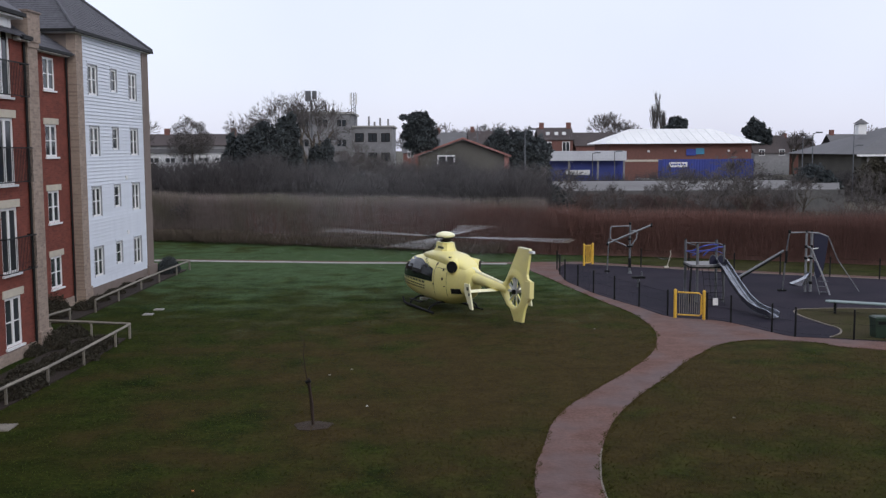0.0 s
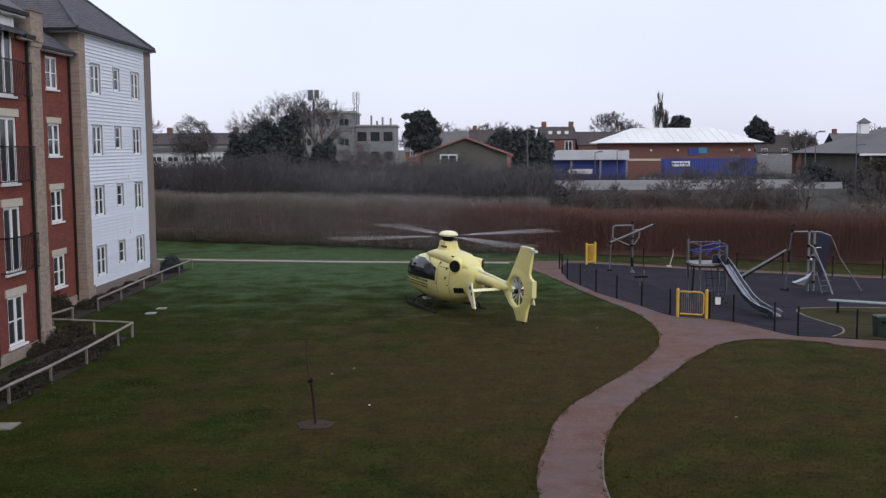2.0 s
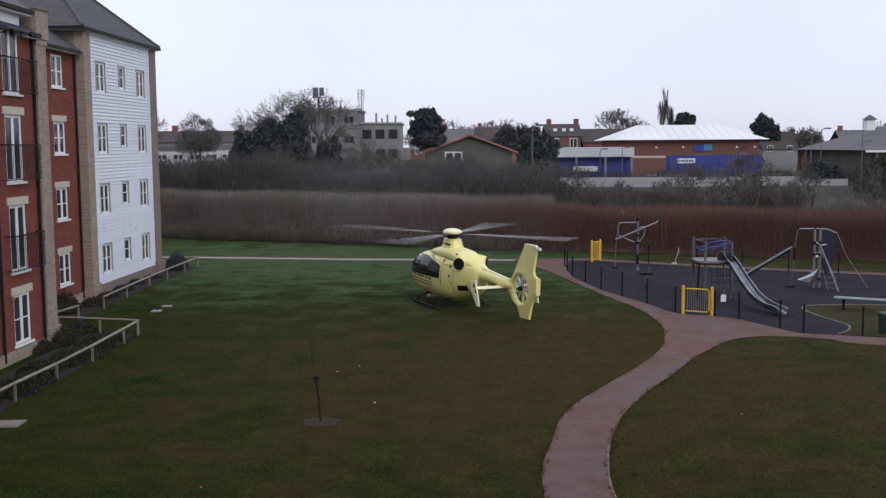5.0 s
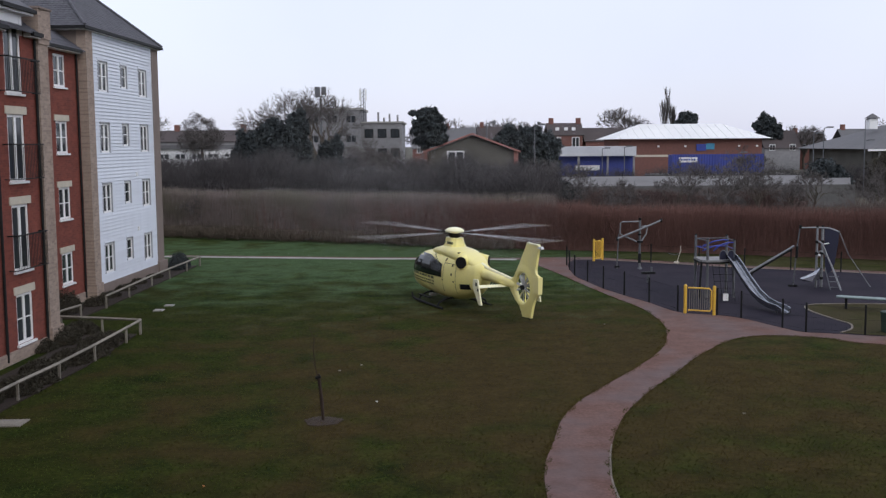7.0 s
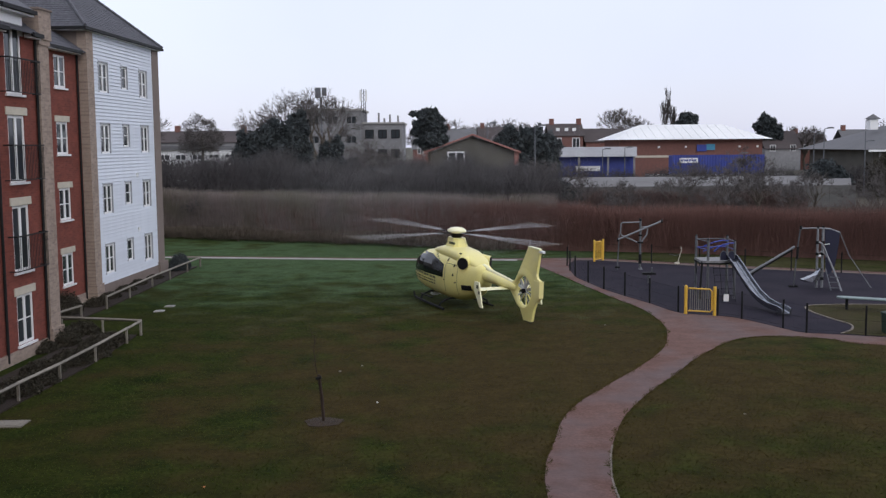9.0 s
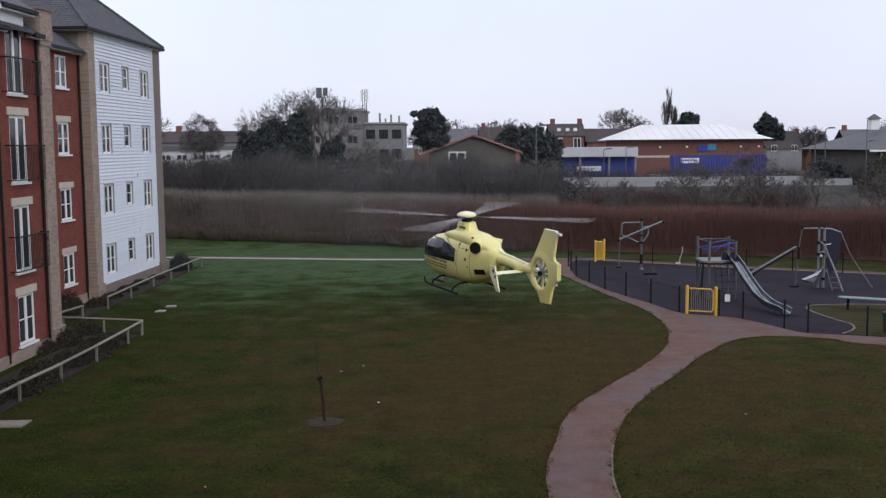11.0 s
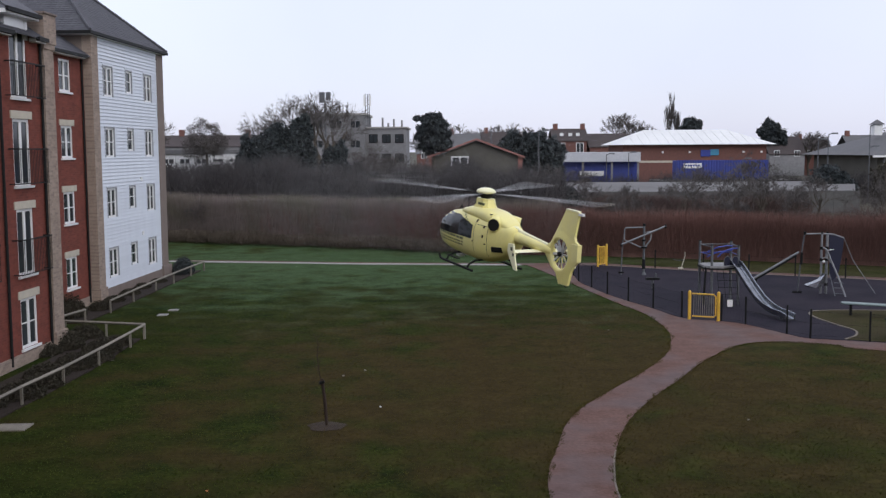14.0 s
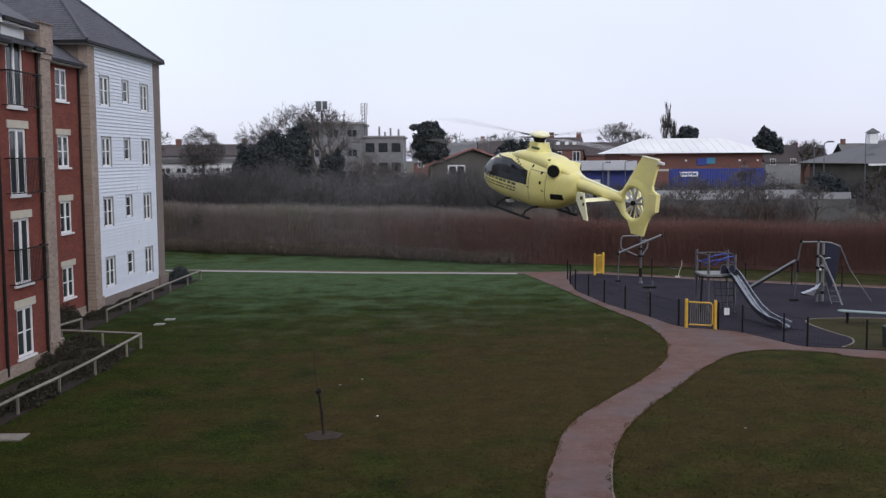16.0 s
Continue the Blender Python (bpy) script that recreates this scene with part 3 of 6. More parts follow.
def near_block():
    b = empty("apartment_wing", B_BASE, "four-storey red brick wing with French windows and balconies", "building", kind="structure")
    x = NEAR_X
    holes = []
    bays = (-12.2, -15.6, -19.4)
    for y in bays:
        holes.append((y, y + 1.1, 0.46, 1.97))
        for k in range(2):
            holes.append((y - 0.0, y + 1.1, 2.66 + 2.68 * k, 4.65 + 2.68 * k))
        holes.append((y, y + 1.1, 7.95, 9.70))
    part("wall", pierced_wall(x, 0.3, -30, -10.15, 0.35, 9.7, holes), BRICKWALL, b, "red brick wall")
    part("plinth", boxes((x - 0.3, x + 0.06, -30, -10.15, -0.3, 0.35)), BUFF, b, "buff stone plinth")
    part("pilaster", boxes((x - 0.4, x + 0.12, -10.15, -9.42, -0.3, 9.55), (x - 0.4, x + 0.16, -10.19, -9.38, 9.55, 9.72), (x - 0.4, x + 0.2, -10.23, -9.34, 9.72, 10.62), (x - 0.4, x + 0.2, -10.23, -9.34, -0.3, 0.62)), BUFF, b, "buff brick end pilaster rising above the eaves")
    part("side_wall", boxes((-9.0, x - 0.4, -9.72, -9.42, -0.3, 9.7)), BUFF, b)
    part("parapet_cap", boxes((-9.0, x + 0.24, -10.27, -9.30, 10.62, 10.68), (-9.0, x - 0.4, -10.15, -9.42, 9.7, 10.62)), BUFFDARK, b)
    for y in bays:
        window(b, x, y, y + 1.1, 0.46, 1.97, bars=2)
        lintel(b, x, y, y + 1.1, 1.97)
        for k in range(2):
            window(b, x, y, y + 1.1, 2.66 + 2.68 * k, 4.65 + 2.68 * k, bars=2, transom=0)
            lintel(b, x, y, y + 1.1, 4.65 + 2.68 * k)
            balcony(b, x, y - 0.35, y + 1.75, 2.72 + 2.68 * k, 3.78 + 2.68 * k)
        window(b, x, y, y + 1.1, 7.95, 9.95, bars=2, transom=0)
        balcony(b, x, y - 0.35, y + 1.75, 7.98, 9.0)
        # flat-eaved dormer over the upper window
        d = part("dormer", boxes((x - 1.8, x - 0.02, y - 0.16, y - 0.01, 9.7, 10.32), (x - 1.8, x - 0.02, y + 1.11, y + 1.3, 9.7, 10.32), (x - 1.8, x - 0.03, y - 0.16, y + 1.3, 9.96, 10.32)), UPVC, b, "white dormer cheeks")
        part("dormer_fascia", boxes((x - 2.2, x + 0.22, y - 0.55, y + 1.62, 10.32, 10.44)), UPVC, d)
        part("dormer_gutter", boxes((x + 0.222, x + 0.32, y - 0.58, y + 1.66, 10.38, 10.50), (x - 2.2, x + 0.22, y + 1.622, y + 1.70, 10.38, 10.50)), GUTTER, d)
        dr = bmesh.new()
        loft(dr, [[(x + 0.24, y - 0.55, 10.445), (x + 0.24, y + 1.62, 10.445), (x - 3.6, y + 1.62, 12.9), (x - 3.6, y - 0.55, 12.9)], [(x + 0.24, y - 0.55, 10.52), (x + 0.24, y + 1.62, 10.52), (x - 3.6, y + 1.62, 12.98), (x - 3.6, y - 0.55, 12.98)]])
        part("dormer_roof", dr, SLATE, d)
    segs = [(-30, bays[2] - 0.25), (bays[2] + 1.35, bays[1] - 0.25), (bays[1] + 1.35, bays[0] - 0.25), (bays[0] + 1.35, -10.15)]
    for a, c in segs:
        part("fascia", boxes((x, x + 0.22, a, c, 9.68, 9.8)), UPVC, b)
        part("gutter", boxes((x + 0.22, x + 0.33, a, c, 9.72, 9.84)), GUTTER, b, "black gutter")
    roof = part("roof", loft(bmesh.new(), [[(x + 0.3, -30, 9.78), (x + 0.3, -10.15, 9.78)], [(x - 5, -30, 13.4), (x - 5, -10.15, 13.4)], [(x - 10, -30, 9.78), (x - 10, -10.15, 9.78)]], closed=False, caps=False), SLATE, b)
    slate_roof(roof, ((x + 0.3, -30, 9.8), (x + 0.3, -10.15, 9.8), (x - 5, -10.15, 13.42), (x - 5, -30, 13.42)), 22)
    part("downpipe", bar([(x + 0.06, -10.25, 0.3), (x + 0.06, -10.25, 9.7)], 0.045, 8), GUTTER, b, "black downpipe")
    part("downpipe", bar([(x + 0.06, -13.0, 0.1), (x + 0.06, -13.0, 9.7)], 0.045, 8), GUTTER, b, "black downpipe")
    part("back_wall", boxes((-9.3, -9.0, -30, -9.42, -0.3, 9.7)), BRICKWALL, b)
    return b


near_block()

# unseen wall of the house that the view is taken from, added to dim the lawn
hb = empty("home_block", pose(0, 0, 0), "unseen plain brick wall of the block behind the viewpoint", "building", kind="structure")
part("wall", boxes((-40, 40, -1.4, -0.6, -0.3, 10.4)), FARBRICK, hb)

# ---- helicopter ----
# body space: x forward, y to its left, z up from the skids
SECTIONS = [(3.22, 0.82, 1.00, 0.05), (3.12, 0.66, 1.20, 0.28), (2.9, 0.52, 1.45, 0.46), (2.5, 0.40, 1.74, 0.62), (2.0, 0.33, 1.95, 0.72), (1.4, 0.29, 2.06, 0.77), (0.6, 0.27, 2.12, 0.78),
            (-0.4, 0.27, 2.11, 0.76), (-1.0, 0.31, 2.09, 0.72), (-1.5, 0.43, 2.05, 0.64), (-2.0, 0.64, 1.98, 0.52), (-2.4, 0.90, 1.92, 0.39), (-2.72, 1.18, 1.84, 0.27)]
POWER = 2.7


def section(x):
    xs = [s[0] for s in SECTIONS[::-1]]
    return [float(np.interp(x, xs, [s[k] for s in SECTIONS[::-1]])) for k in (1, 2, 3)]


def hull_y(x, z):
    zb, zt, hw = section(x)
    t = min(abs((z - (zb + zt) / 2) / ((zt - zb) / 2)), 0.999)
    return hw * (1 - t ** POWER) ** (1 / POWER)


def hull_ring(zb, zt, hw, n=32):
    out = []
    for k in range(n):
        a = k * math.tau / n
        c, s = math.cos(a), math.sin(a)
        out.append((math.copysign(abs(c) ** (2 / POWER), c) * hw, (zb + zt) / 2 + math.copysign(abs(s) ** (2 / POWER), s) * (zt - zb) / 2))
    return out


def hull_patch(x0, x1, zlo, zhi, side, off=0.012, nx=10, nz=6):
    """A panel that lies on the hull's side between the heights zlo(x) and zhi(x)."""
    rows = []
    for i in range(nx + 1):
        x = x0 + (x1 - x0) * i / nx
        r = []
        for j in range(nz + 1):
            z = zlo(x) + (zhi(x) - zlo(x)) * j / nz
            r.append((x, side * (hull_y(x, z) + off), z))
        rows.append(r)
    return loft(bmesh.new(), rows, closed=False, caps=False)


def tail_fin(h):
    """The shrouded tail: fin above, round duct, small fin below, in one hollowed plate."""
    cx, cz = -5.55, 1.45
    outline = [(-4.55, 1.57), (-4.95, 1.78), (-5.20, 2.16), (-5.76, 3.04), (-6.54, 3.01), (-6.36, 2.16), (-6.42, 2.02), (-6.60, 1.96), (-6.66, 1.36), (-6.40, 1.16), (-6.26, 0.90), (-6.14, 0.45),
               (-5.58, 0.42), (-5.36, 0.80), (-5.05, 0.93), (-4.80, 1.16), (-4.55, 1.36)]
    def reach(a):
        dx, dz = math.cos(a), math.sin(a)
        best = 0
        for (ax, az), (bx, bz) in zip(outline, outline[1:] + outline[:1]):
            ex, ez = bx - ax, bz - az
            det = dx * -ez + dz * ex
            if abs(det) < 1e-9:
                continue
            s = ((ax - cx) * -ez + (az - cz) * ex) / det
            u = (dx * (az - cz) - dz * (ax - cx)) / det
            if s > 0 and -1e-6 <= u <= 1 + 1e-6:
                best = max(best, s)
        return best
    angles = sorted({round(k * math.tau / 72, 4) for k in range(72)} | {round(math.atan2(z - cz, x - cx) % math.tau, 4) for x, z in outline})
    bm = bmesh.new()
    rings = []
    for a in angles:
        R = reach(a)
        dx, dz = math.cos(a), math.sin(a)
        pt = lambda r, y: (cx + dx * r, y, cz + dz * r)
        mid = 0.6 + (R - 0.6) * 0.45
        rings.append([pt(0.51, 0.02), pt(0.535, 0.07), pt(0.59, 0.095), pt(min(0.66, R * 0.95), 0.09), pt(min(0.82, R * 0.97), 0.065), pt(R, 0.045), pt(R, -0.045), pt(min(0.82, R * 0.97), -0.065), pt(min(0.66, R * 0.95), -0.09), pt(0.59, -0.095), pt(0.535, -0.07), pt(0.51, -0.02)])
    loft(bm, rings + [rings[0]], closed=True, caps=False)
    bmesh.ops.remove_doubles(bm, verts=bm.verts, dist=0.0005)
    fin = part("tail_fin", bm, YELLOW, h, "yellow shrouded tail fin")
    part("tail_light", boxes((-6.74, -6.50, -0.05, 0.05, 2.92, 3.00)), WHITE, fin)
    part("tail_bumper", bar([(-5.95, 0, 0.45), (-6.0, 0, 0.36)], 0.025, 6), BLACK, fin)
    part("fin_cap", boxes((-6.5, -5.76, -0.06, 0.06, 3.02, 3.06)), PALEYELLOW, fin)
    part("trailing_block", boxes((-6.66, -6.30, -0.085, 0.085, 1.36, 1.94)), YELLOW, fin)
    return cx, cz


def helicopter():
    h = empty("helicopter", pose(0.44, 40.39, 0, 0, 0, 115.6), "pale yellow rescue helicopter with shrouded tail rotor and black skids", "helicopter")
    bm = bmesh.new()
    loft(bm, [[(x, y, z) for y, z in hull_ring(zb, zt, hw)] for x, zb, zt, hw in SECTIONS])
    part("fuselage", bm, YELLOW, h, smooth=True)
    bm = bmesh.new()
    cowl = [(1.4, 1.9, 2.05, 0.3), (1.0, 1.9, 2.19, 0.46), (0.5, 1.85, 2.31, 0.54), (-0.3, 1.8, 2.36, 0.56), (-1.1, 1.75, 2.32, 0.56), (-1.7, 1.7, 2.20, 0.48), (-2.15, 1.65, 2.04, 0.36), (-2.5, 1.55, 1.86, 0.25)]
    loft(bm, [[(x, y, z) for y, z in hull_ring(zb, zt, hw)] for x, zb, zt, hw in cowl])
    cw = part("engine_cowling", bm, YELLOW, h, smooth=True)
    bm = bmesh.new()
    loft(bm, [[(x, y, z) for x, y in ((f - 0.16, s), (f, s - 0.14), (f, 0.14 - s), (f - 0.16, -s), (r + 0.16, -s), (r, 0.14 - s), (r, s - 0.14), (r + 0.16, s))] for f, r, s, z in ((0.54, -0.64, 0.38, 2.20), (0.45, -0.53, 0.32, 2.36), (0.40, -0.45, 0.28, 2.56), (0.38, -0.42, 0.27, 2.66))])
    mast_f = part("mast_fairing", bm, YELLOW, cw)
    for s in (1, -1):
        for k in range(5):
            if k != 1:
                part("marking", boxes((0.20 - k * 0.15, 0.31 - k * 0.15, min(s * 0.26, s * 0.315), max(s * 0.26, s * 0.318), 2.42, 2.51)), DARKGREEN, mast_f)
        # cabin glass
        part("side_window", hull_patch(-0.42, 3.04, lambda x: 1.14 - 0.025 * x, lambda x: min(1.66 + (x + 0.42) * 0.20, 1.93 - 0.02 * x, 1.12 + (3.08 - x) * 1.25), s, nx=26), CANOPY, h, "dark tinted side window")
        part("rear_panel", hull_patch(-2.22, -1.70, lambda x: 0.84 - (x + 1.70) * 0.10, lambda x: 1.04 - (x + 1.70) * 0.10, s), BLACK, h)
        ex = bmesh.new()
        tube(ex, [(-1.60, s * 0.30, 1.88), (-1.82, s * 0.62, 1.88)], [0.225, 0.225], 20)
        part("exhaust", ex, BLACK, cw, "black engine exhaust", smooth=False)
        ring = bmesh.new()
        tube(ring, [(-1.54, s * 0.28, 1.88), (-1.806, s * 0.60, 1.88)], [0.34, 0.25], 20)
        part("exhaust_shroud", ring, YELLOW, cw)
        for x, z in ((-1.22, 1.66), (-1.22, 1.30), (-0.62, 1.82)):
            part("marking", hull_patch(x, x + 0.09, lambda q: z, lambda q: z + 0.1, s, nx=1, nz=1), BLACK, h)
        for x, z in ((-1.35, 2.17), (-1.8, 2.06)):
            part("cowling_vent", boxes((x, x + 0.12, min(s * 0.36, s * 0.50), max(s * 0.36, s * 0.47), z - 0.03, z + 0.05)), BLACK, cw)
        # lines of lettering that cannot be read, as bars
        for row, (z, gaps) in enumerate(((1.00, 9), (0.87, 13), (0.76, 11))):
            for k in range(gaps):
                x = 2.8 - 2.6 * k / gaps
                part("marking", hull_patch(x - 2.6 / gaps * (0.62 + 0.2 * ((k * 7 + row) % 3) / 2), x, lambda q: z, lambda q: z + (0.085 if row == 0 else 0.055), s, nx=2, nz=1), DARKGREEN, h)
        # intake louvres behind the cockpit, door handles and rails
        for k in range(5):
            part("louvre", hull_patch(0.62 - 0.17 * k, 0.70 - 0.17 * k, lambda q: 1.98 - 0.075 * k, lambda q: 2.06 - 0.075 * k, s, nx=1, nz=2), DARKGREEN, h)
        for x in (-0.50, -1.30):
            part("door_handle", hull_patch(x - 0.09, x + 0.02, lambda q: 1.06, lambda q: 1.10, s, off=0.02, nx=1, nz=1), BLACK, h)
        part("door_rail", hull_patch(-1.9, -0.6, lambda q: 1.735, lambda q: 1.752, s, off=0.008, nx=6, nz=1), DARKGREEN, h)
        # doors' seams
        for x in (-0.56, -1.45):
            part("door_seam", hull_patch(x, x + 0.02, lambda q: 0.62, lambda q: 1.9, s, off=0.006, nx=1, nz=10), DARKGREEN, h)
        # stabiliser and end plates
        st = bmesh.new()
        loft(st, [[(-4.02, s * y, 1.33), (-4.12, s * y, 1.37), (-4.50, s * y, 1.33), (-4.12, s * y, 1.29)] for y in (0.0, 1.2)])
        fin = part("stabiliser", st, PALEYELLOW, h)
        ep = bmesh.new()
        loft(ep, [[(-4.06, y, 1.60), (-4.40, y, 1.62), (-4.72, y, 0.74), (-4.52, y, 0.74), (-4.04, y, 1.30)] for y in (s * 1.19, s * 1.24)])
        plate = part("end_plate", ep, PALEYELLOW, fin)
        part("marking", boxes((-4.38, -4.25, s * 1.242, s * 1.25, 1.38, 1.5)), DARKGREEN, plate)
        part("marking", boxes((-4.5, -4.4, s * 1.242, s * 1.25, 1.2, 1.3)), DARKGREEN, plate)
        # skids
        sk = bmesh.new()
        tube(sk, [(-1.22, s * 1.08, 0.05), (1.30, s * 1.08, 0.05), (1.52, s * 1.08, 0.09), (1.68, s * 1.06, 0.26)], [0.05, 0.05, 0.045, 0.03], 8)
        skid = part("skid", sk, BLACK, h, "black landing skid")
        for x in (0.95, -0.80):
            part("cross_tube", bar([(x, s * 1.08, 0.07), (x, s * 1.0, 0.22), (x, s * 0.72, 0.36), (x, 0, 0.40)], 0.04, 8), BLACK, skid)
        part("step", boxes((0.2, 1.2, min(s * 0.86, s * 1.0), max(s * 0.86, s * 1.0), 0.24, 0.27)), BLACK, skid)
        part("nose_lamp", boxes((0.35, 0.55, s * 0.30, s * 0.46, 0.33, 0.42)), WHITE, h)
    # windscreen across the nose
    rows = []
    for i in range(9):
        x = 2.62 + (3.10 - 2.62) * i / 8
        zb, zt, hw = section(x)
        z0 = 1.08
        r = []
        for j in range(13):
            u = -1 + 2 * j / 12
            yy = u * hull_y(x, min(z0 + 0.02, zt - 0.01)) * 0.93
            t = min(abs(yy) / hw, 0.999)
            r.append((x + 0.008, yy, (zb + zt) / 2 + (zt - zb) / 2 * (1 - t ** POWER) ** (1 / POWER) + 0.012))
        rows.append(r)
    part("windscreen", loft(bmesh.new(), rows, closed=False, caps=False), CANOPY, h, "dark tinted windscreen")
    part("wire_cutter", bar([(2.15, 0, 1.88), (1.95, 0, 2.12), (1.85, 0, 2.0)], 0.02, 6), BLACK, h)
    part("antenna", bar([(1.05, 0.2, 2.12), (0.92, 0.2, 2.50)], [0.018, 0.008], 6), BLACK, h)
    part("antenna", boxes((-3.6, -3.4, -0.012, 0.012, 1.25, 1.36)), BLACK, h)
    part("belly_light", boxes((0.9, 1.15, 0.3, 0.55, 0.20, 0.31)), FANGREY, h, "grey belly searchlight")
    part("pitot", bar([(3.15, 0, 0.95), (3.38, 0, 0.95)], 0.018, 6), BLACK, h)
    bm = bmesh.new()
    tube(bm, [(-2.3, 0, 1.56), (-2.7, 0, 1.55), (-4.0, 0, 1.50), (-5.0, 0, 1.46)], [0.31, 0.235, 0.19, 0.14], 20)
    boom = part("tail_boom", bm, YELLOW, h, smooth=True)
    part("boom_joint", bar([(-2.63, 0, 1.55), (-2.68, 0, 1.55)], 0.255, 20), DARKGREEN, boom)
    part("drive_cover", bar([(-2.4, 0, 1.85), (-2.9, 0, 1.77), (-4.9, 0, 1.61)], [0.10, 0.075, 0.06], 8), PALEYELLOW, boom)
    cx, cz = tail_fin(h)
    # fan in the duct
    fan = part("tail_rotor", bar([(0, -0.10, 0), (0, 0.10, 0)], 0.085, 16), BLACK, h)
    fan.location = (cx, 0, cz)
    for k in range(10):
        a = k * math.tau / 10 + 0.12 * (k % 2)
        bl = bmesh.new()
        box(bl, 0.08, 0.49, -0.010, 0.010, -0.042, 0.042, Matrix.Rotation(a, 4, "Y") @ Matrix.Rotation(0.5, 4, "X"))
        part("fan_blade", bl, FANGREY, fan)
    stat = bmesh.new()
    for k in range(8):
        box(stat, 0.10, 0.515, -0.02, 0.02, -0.014, 0.014, Matrix.Translation((cx, -0.07, cz)) @ Matrix.Rotation(k * math.tau / 8, 4, "Y"))
    part("stator", stat, YELLOW, h)
    # main rotor
    rotor = part("main_rotor", bar([(0, 0, -0.32), (0, 0, -0.10), (0, 0, 0.02)], [0.15, 0.24, 0.26], 16), BLACK, h, "four-bladed main rotor")
    rotor.location = (0, 0, 2.88)
    cap = bmesh.new()
    loft(cap, [[(r * math.cos(k * math.tau / 24), r * math.sin(k * math.tau / 24), z) for k in range(24)] for r, z in ((0.32, -0.03), (0.385, 0.02), (0.37, 0.08), (0.27, 0.15), (0.12, 0.185), (0.03, 0.19))])
    part("rotor_cap", cap, PALEYELLOW, rotor, "pale yellow rotor cap", smooth=True)
    for k in range(4):
        a = Matrix.Rotation(k * math.tau / 4, 4, "Z")
        bl = bmesh.new()
        prof = ((0.07, 0.0), (0.02, 0.016), (-0.14, 0.0), (0.02, -0.012))
        loft(bl, [[(x, y * w, z + c) for y, c in prof] for x, w, z in ((0.25, 0.7, -0.02), (0.9, 0.8, -0.01), (1.3, 1.0, 0.0), (3.2, 1.0, 0.02), (4.7, 1.0, 0.035), (5.1, 0.6, 0.04))])
        bmesh.ops.transform(bl, matrix=a, verts=bl.verts)
        blade = part("rotor_blade", bl, BLADE, rotor)
        tip = bmesh.new()
        loft(tip, [[(x, y * w, z + c * 1.1) for y, c in prof] for x, w, z in ((4.86, 0.9, 0.037), (5.11, 0.64, 0.0405))])
        bmesh.ops.transform(tip, matrix=a, verts=tip.verts)
        part("blade_tip", tip, STONE, blade)
        cuff = bmesh.new()
        loft(cuff, [[(x, y * w, z + c * 2.2) for y, c in prof] for x, w, z in ((0.1, 0.9, -0.03), (0.6, 0.8, -0.02), (1.0, 0.5, -0.01))])
        bmesh.ops.transform(cuff, matrix=a, verts=cuff.verts)
        part("blade_cuff", cuff, BLACK, blade)
    return h, rotor, fan


heli, main_rotor, tail_rotor = helicopter()


# ---- knee rails, beds and small things on the lawn ----
def knee_rail(points, extra, label="weathered timber knee rail on short posts"):
    r = empty("knee_rail", pose(*points[0], 0), label, "fence", group="knee rails by the building")
    o = Vector((*points[0], 0))
    for i, p in enumerate(points):
        q = Vector((*p, 0)) - o
        part("post", boxes((q.x - 0.03, q.x + 0.03, q.y - 0.03, q.y + 0.03, -0.2, 0.46)), TIMBER, r)
    line = [Vector((*p, 0)) - o for p in points + extra]
    for a, b in zip(line, line[1:]):
        d = (b - a).normalized()
        bm = bmesh.new()
        m = Matrix.Translation(a + Vector((0, 0, 0.49))) @ d.to_track_quat("X", "Z").to_matrix().to_4x4() @ Matrix.Rotation(radians(45), 4, "X")
        box(bm, -0.03, (b - a).length + 0.03, -0.034, 0.034, -0.034, 0.034, m)
        part("rail", bm, TIMBER, r)
    return r


knee_rail([(-11.1, 16.0), (-11.0, 18.2), (-10.9, 20.4), (-10.75, 22.7), (-10.62, 25.04), (-10.42, 27.31), (-10.30, 29.83), (-10.23, 32.65), (-10.2, 34.09)], [])
knee_rail([(-10.22, 34.2), (-11.65, 34.6), (-13.2, 34.98)], [])
knee_rail([(-13.7, 35.9), (-13.4, 37.5)], [])
knee_rail([(-13.2, 39.78), (-13.18, 42.71), (-13.15, 46.0), (-13.05, 48.68), (-12.92, 51.54), (-12.8, 53.86)], [])
knee_rail([(-12.85, 53.95), (-14.2, 54.0)], [])


def bed(outline, name="planting_bed"):
    sheet(name, outline, -0.2, 0.04, SOIL, "bare dark soil bed along the building", "flower bed")


bed([(-12.9, 14), (-11.0, 14), (-10.75, 22), (-10.3, 29), (-10.3, 34), (-13.2, 34.8), (-12.0, 33)])
bed([(-14.6, 37), (-13.4, 37.4), (-13.25, 40), (-12.95, 53.8), (-14.1, 53.8), (-14.4, 45)])


def shrub(x, y, rx, ry, h, n, seed, material=SHRUB, label="low dark leafless shrub in the bed"):
    n *= 4
    rng = np.random.default_rng(seed)
    s = empty("shrub", pose(x, y, 0.0), label, "shrub", group="shrubs by the building")
    a, r = rng.random(n) * math.tau, np.sqrt(rng.random(n))
    top = h * (1 - 0.7 * r ** 2.5) * (0.6 + 0.5 * rng.random(n))
    c = np.stack([np.cos(a) * r * rx, np.sin(a) * r * ry, top * rng.random(n) ** 0.5], 1)
    cloud_mesh("foliage", c, 0.013 + 0.016 * rng.random(n), material, s, seed=seed)
    m = n // 14
    st = np.stack([rng.normal(0, rx * 0.3, m), rng.normal(0, ry * 0.3, m), np.zeros(m)], 1)
    stick_mesh("stems", st, c[:m] + np.array([0, 0, 0.05]), np.full(m, 0.008), TWIG, s)
    return s


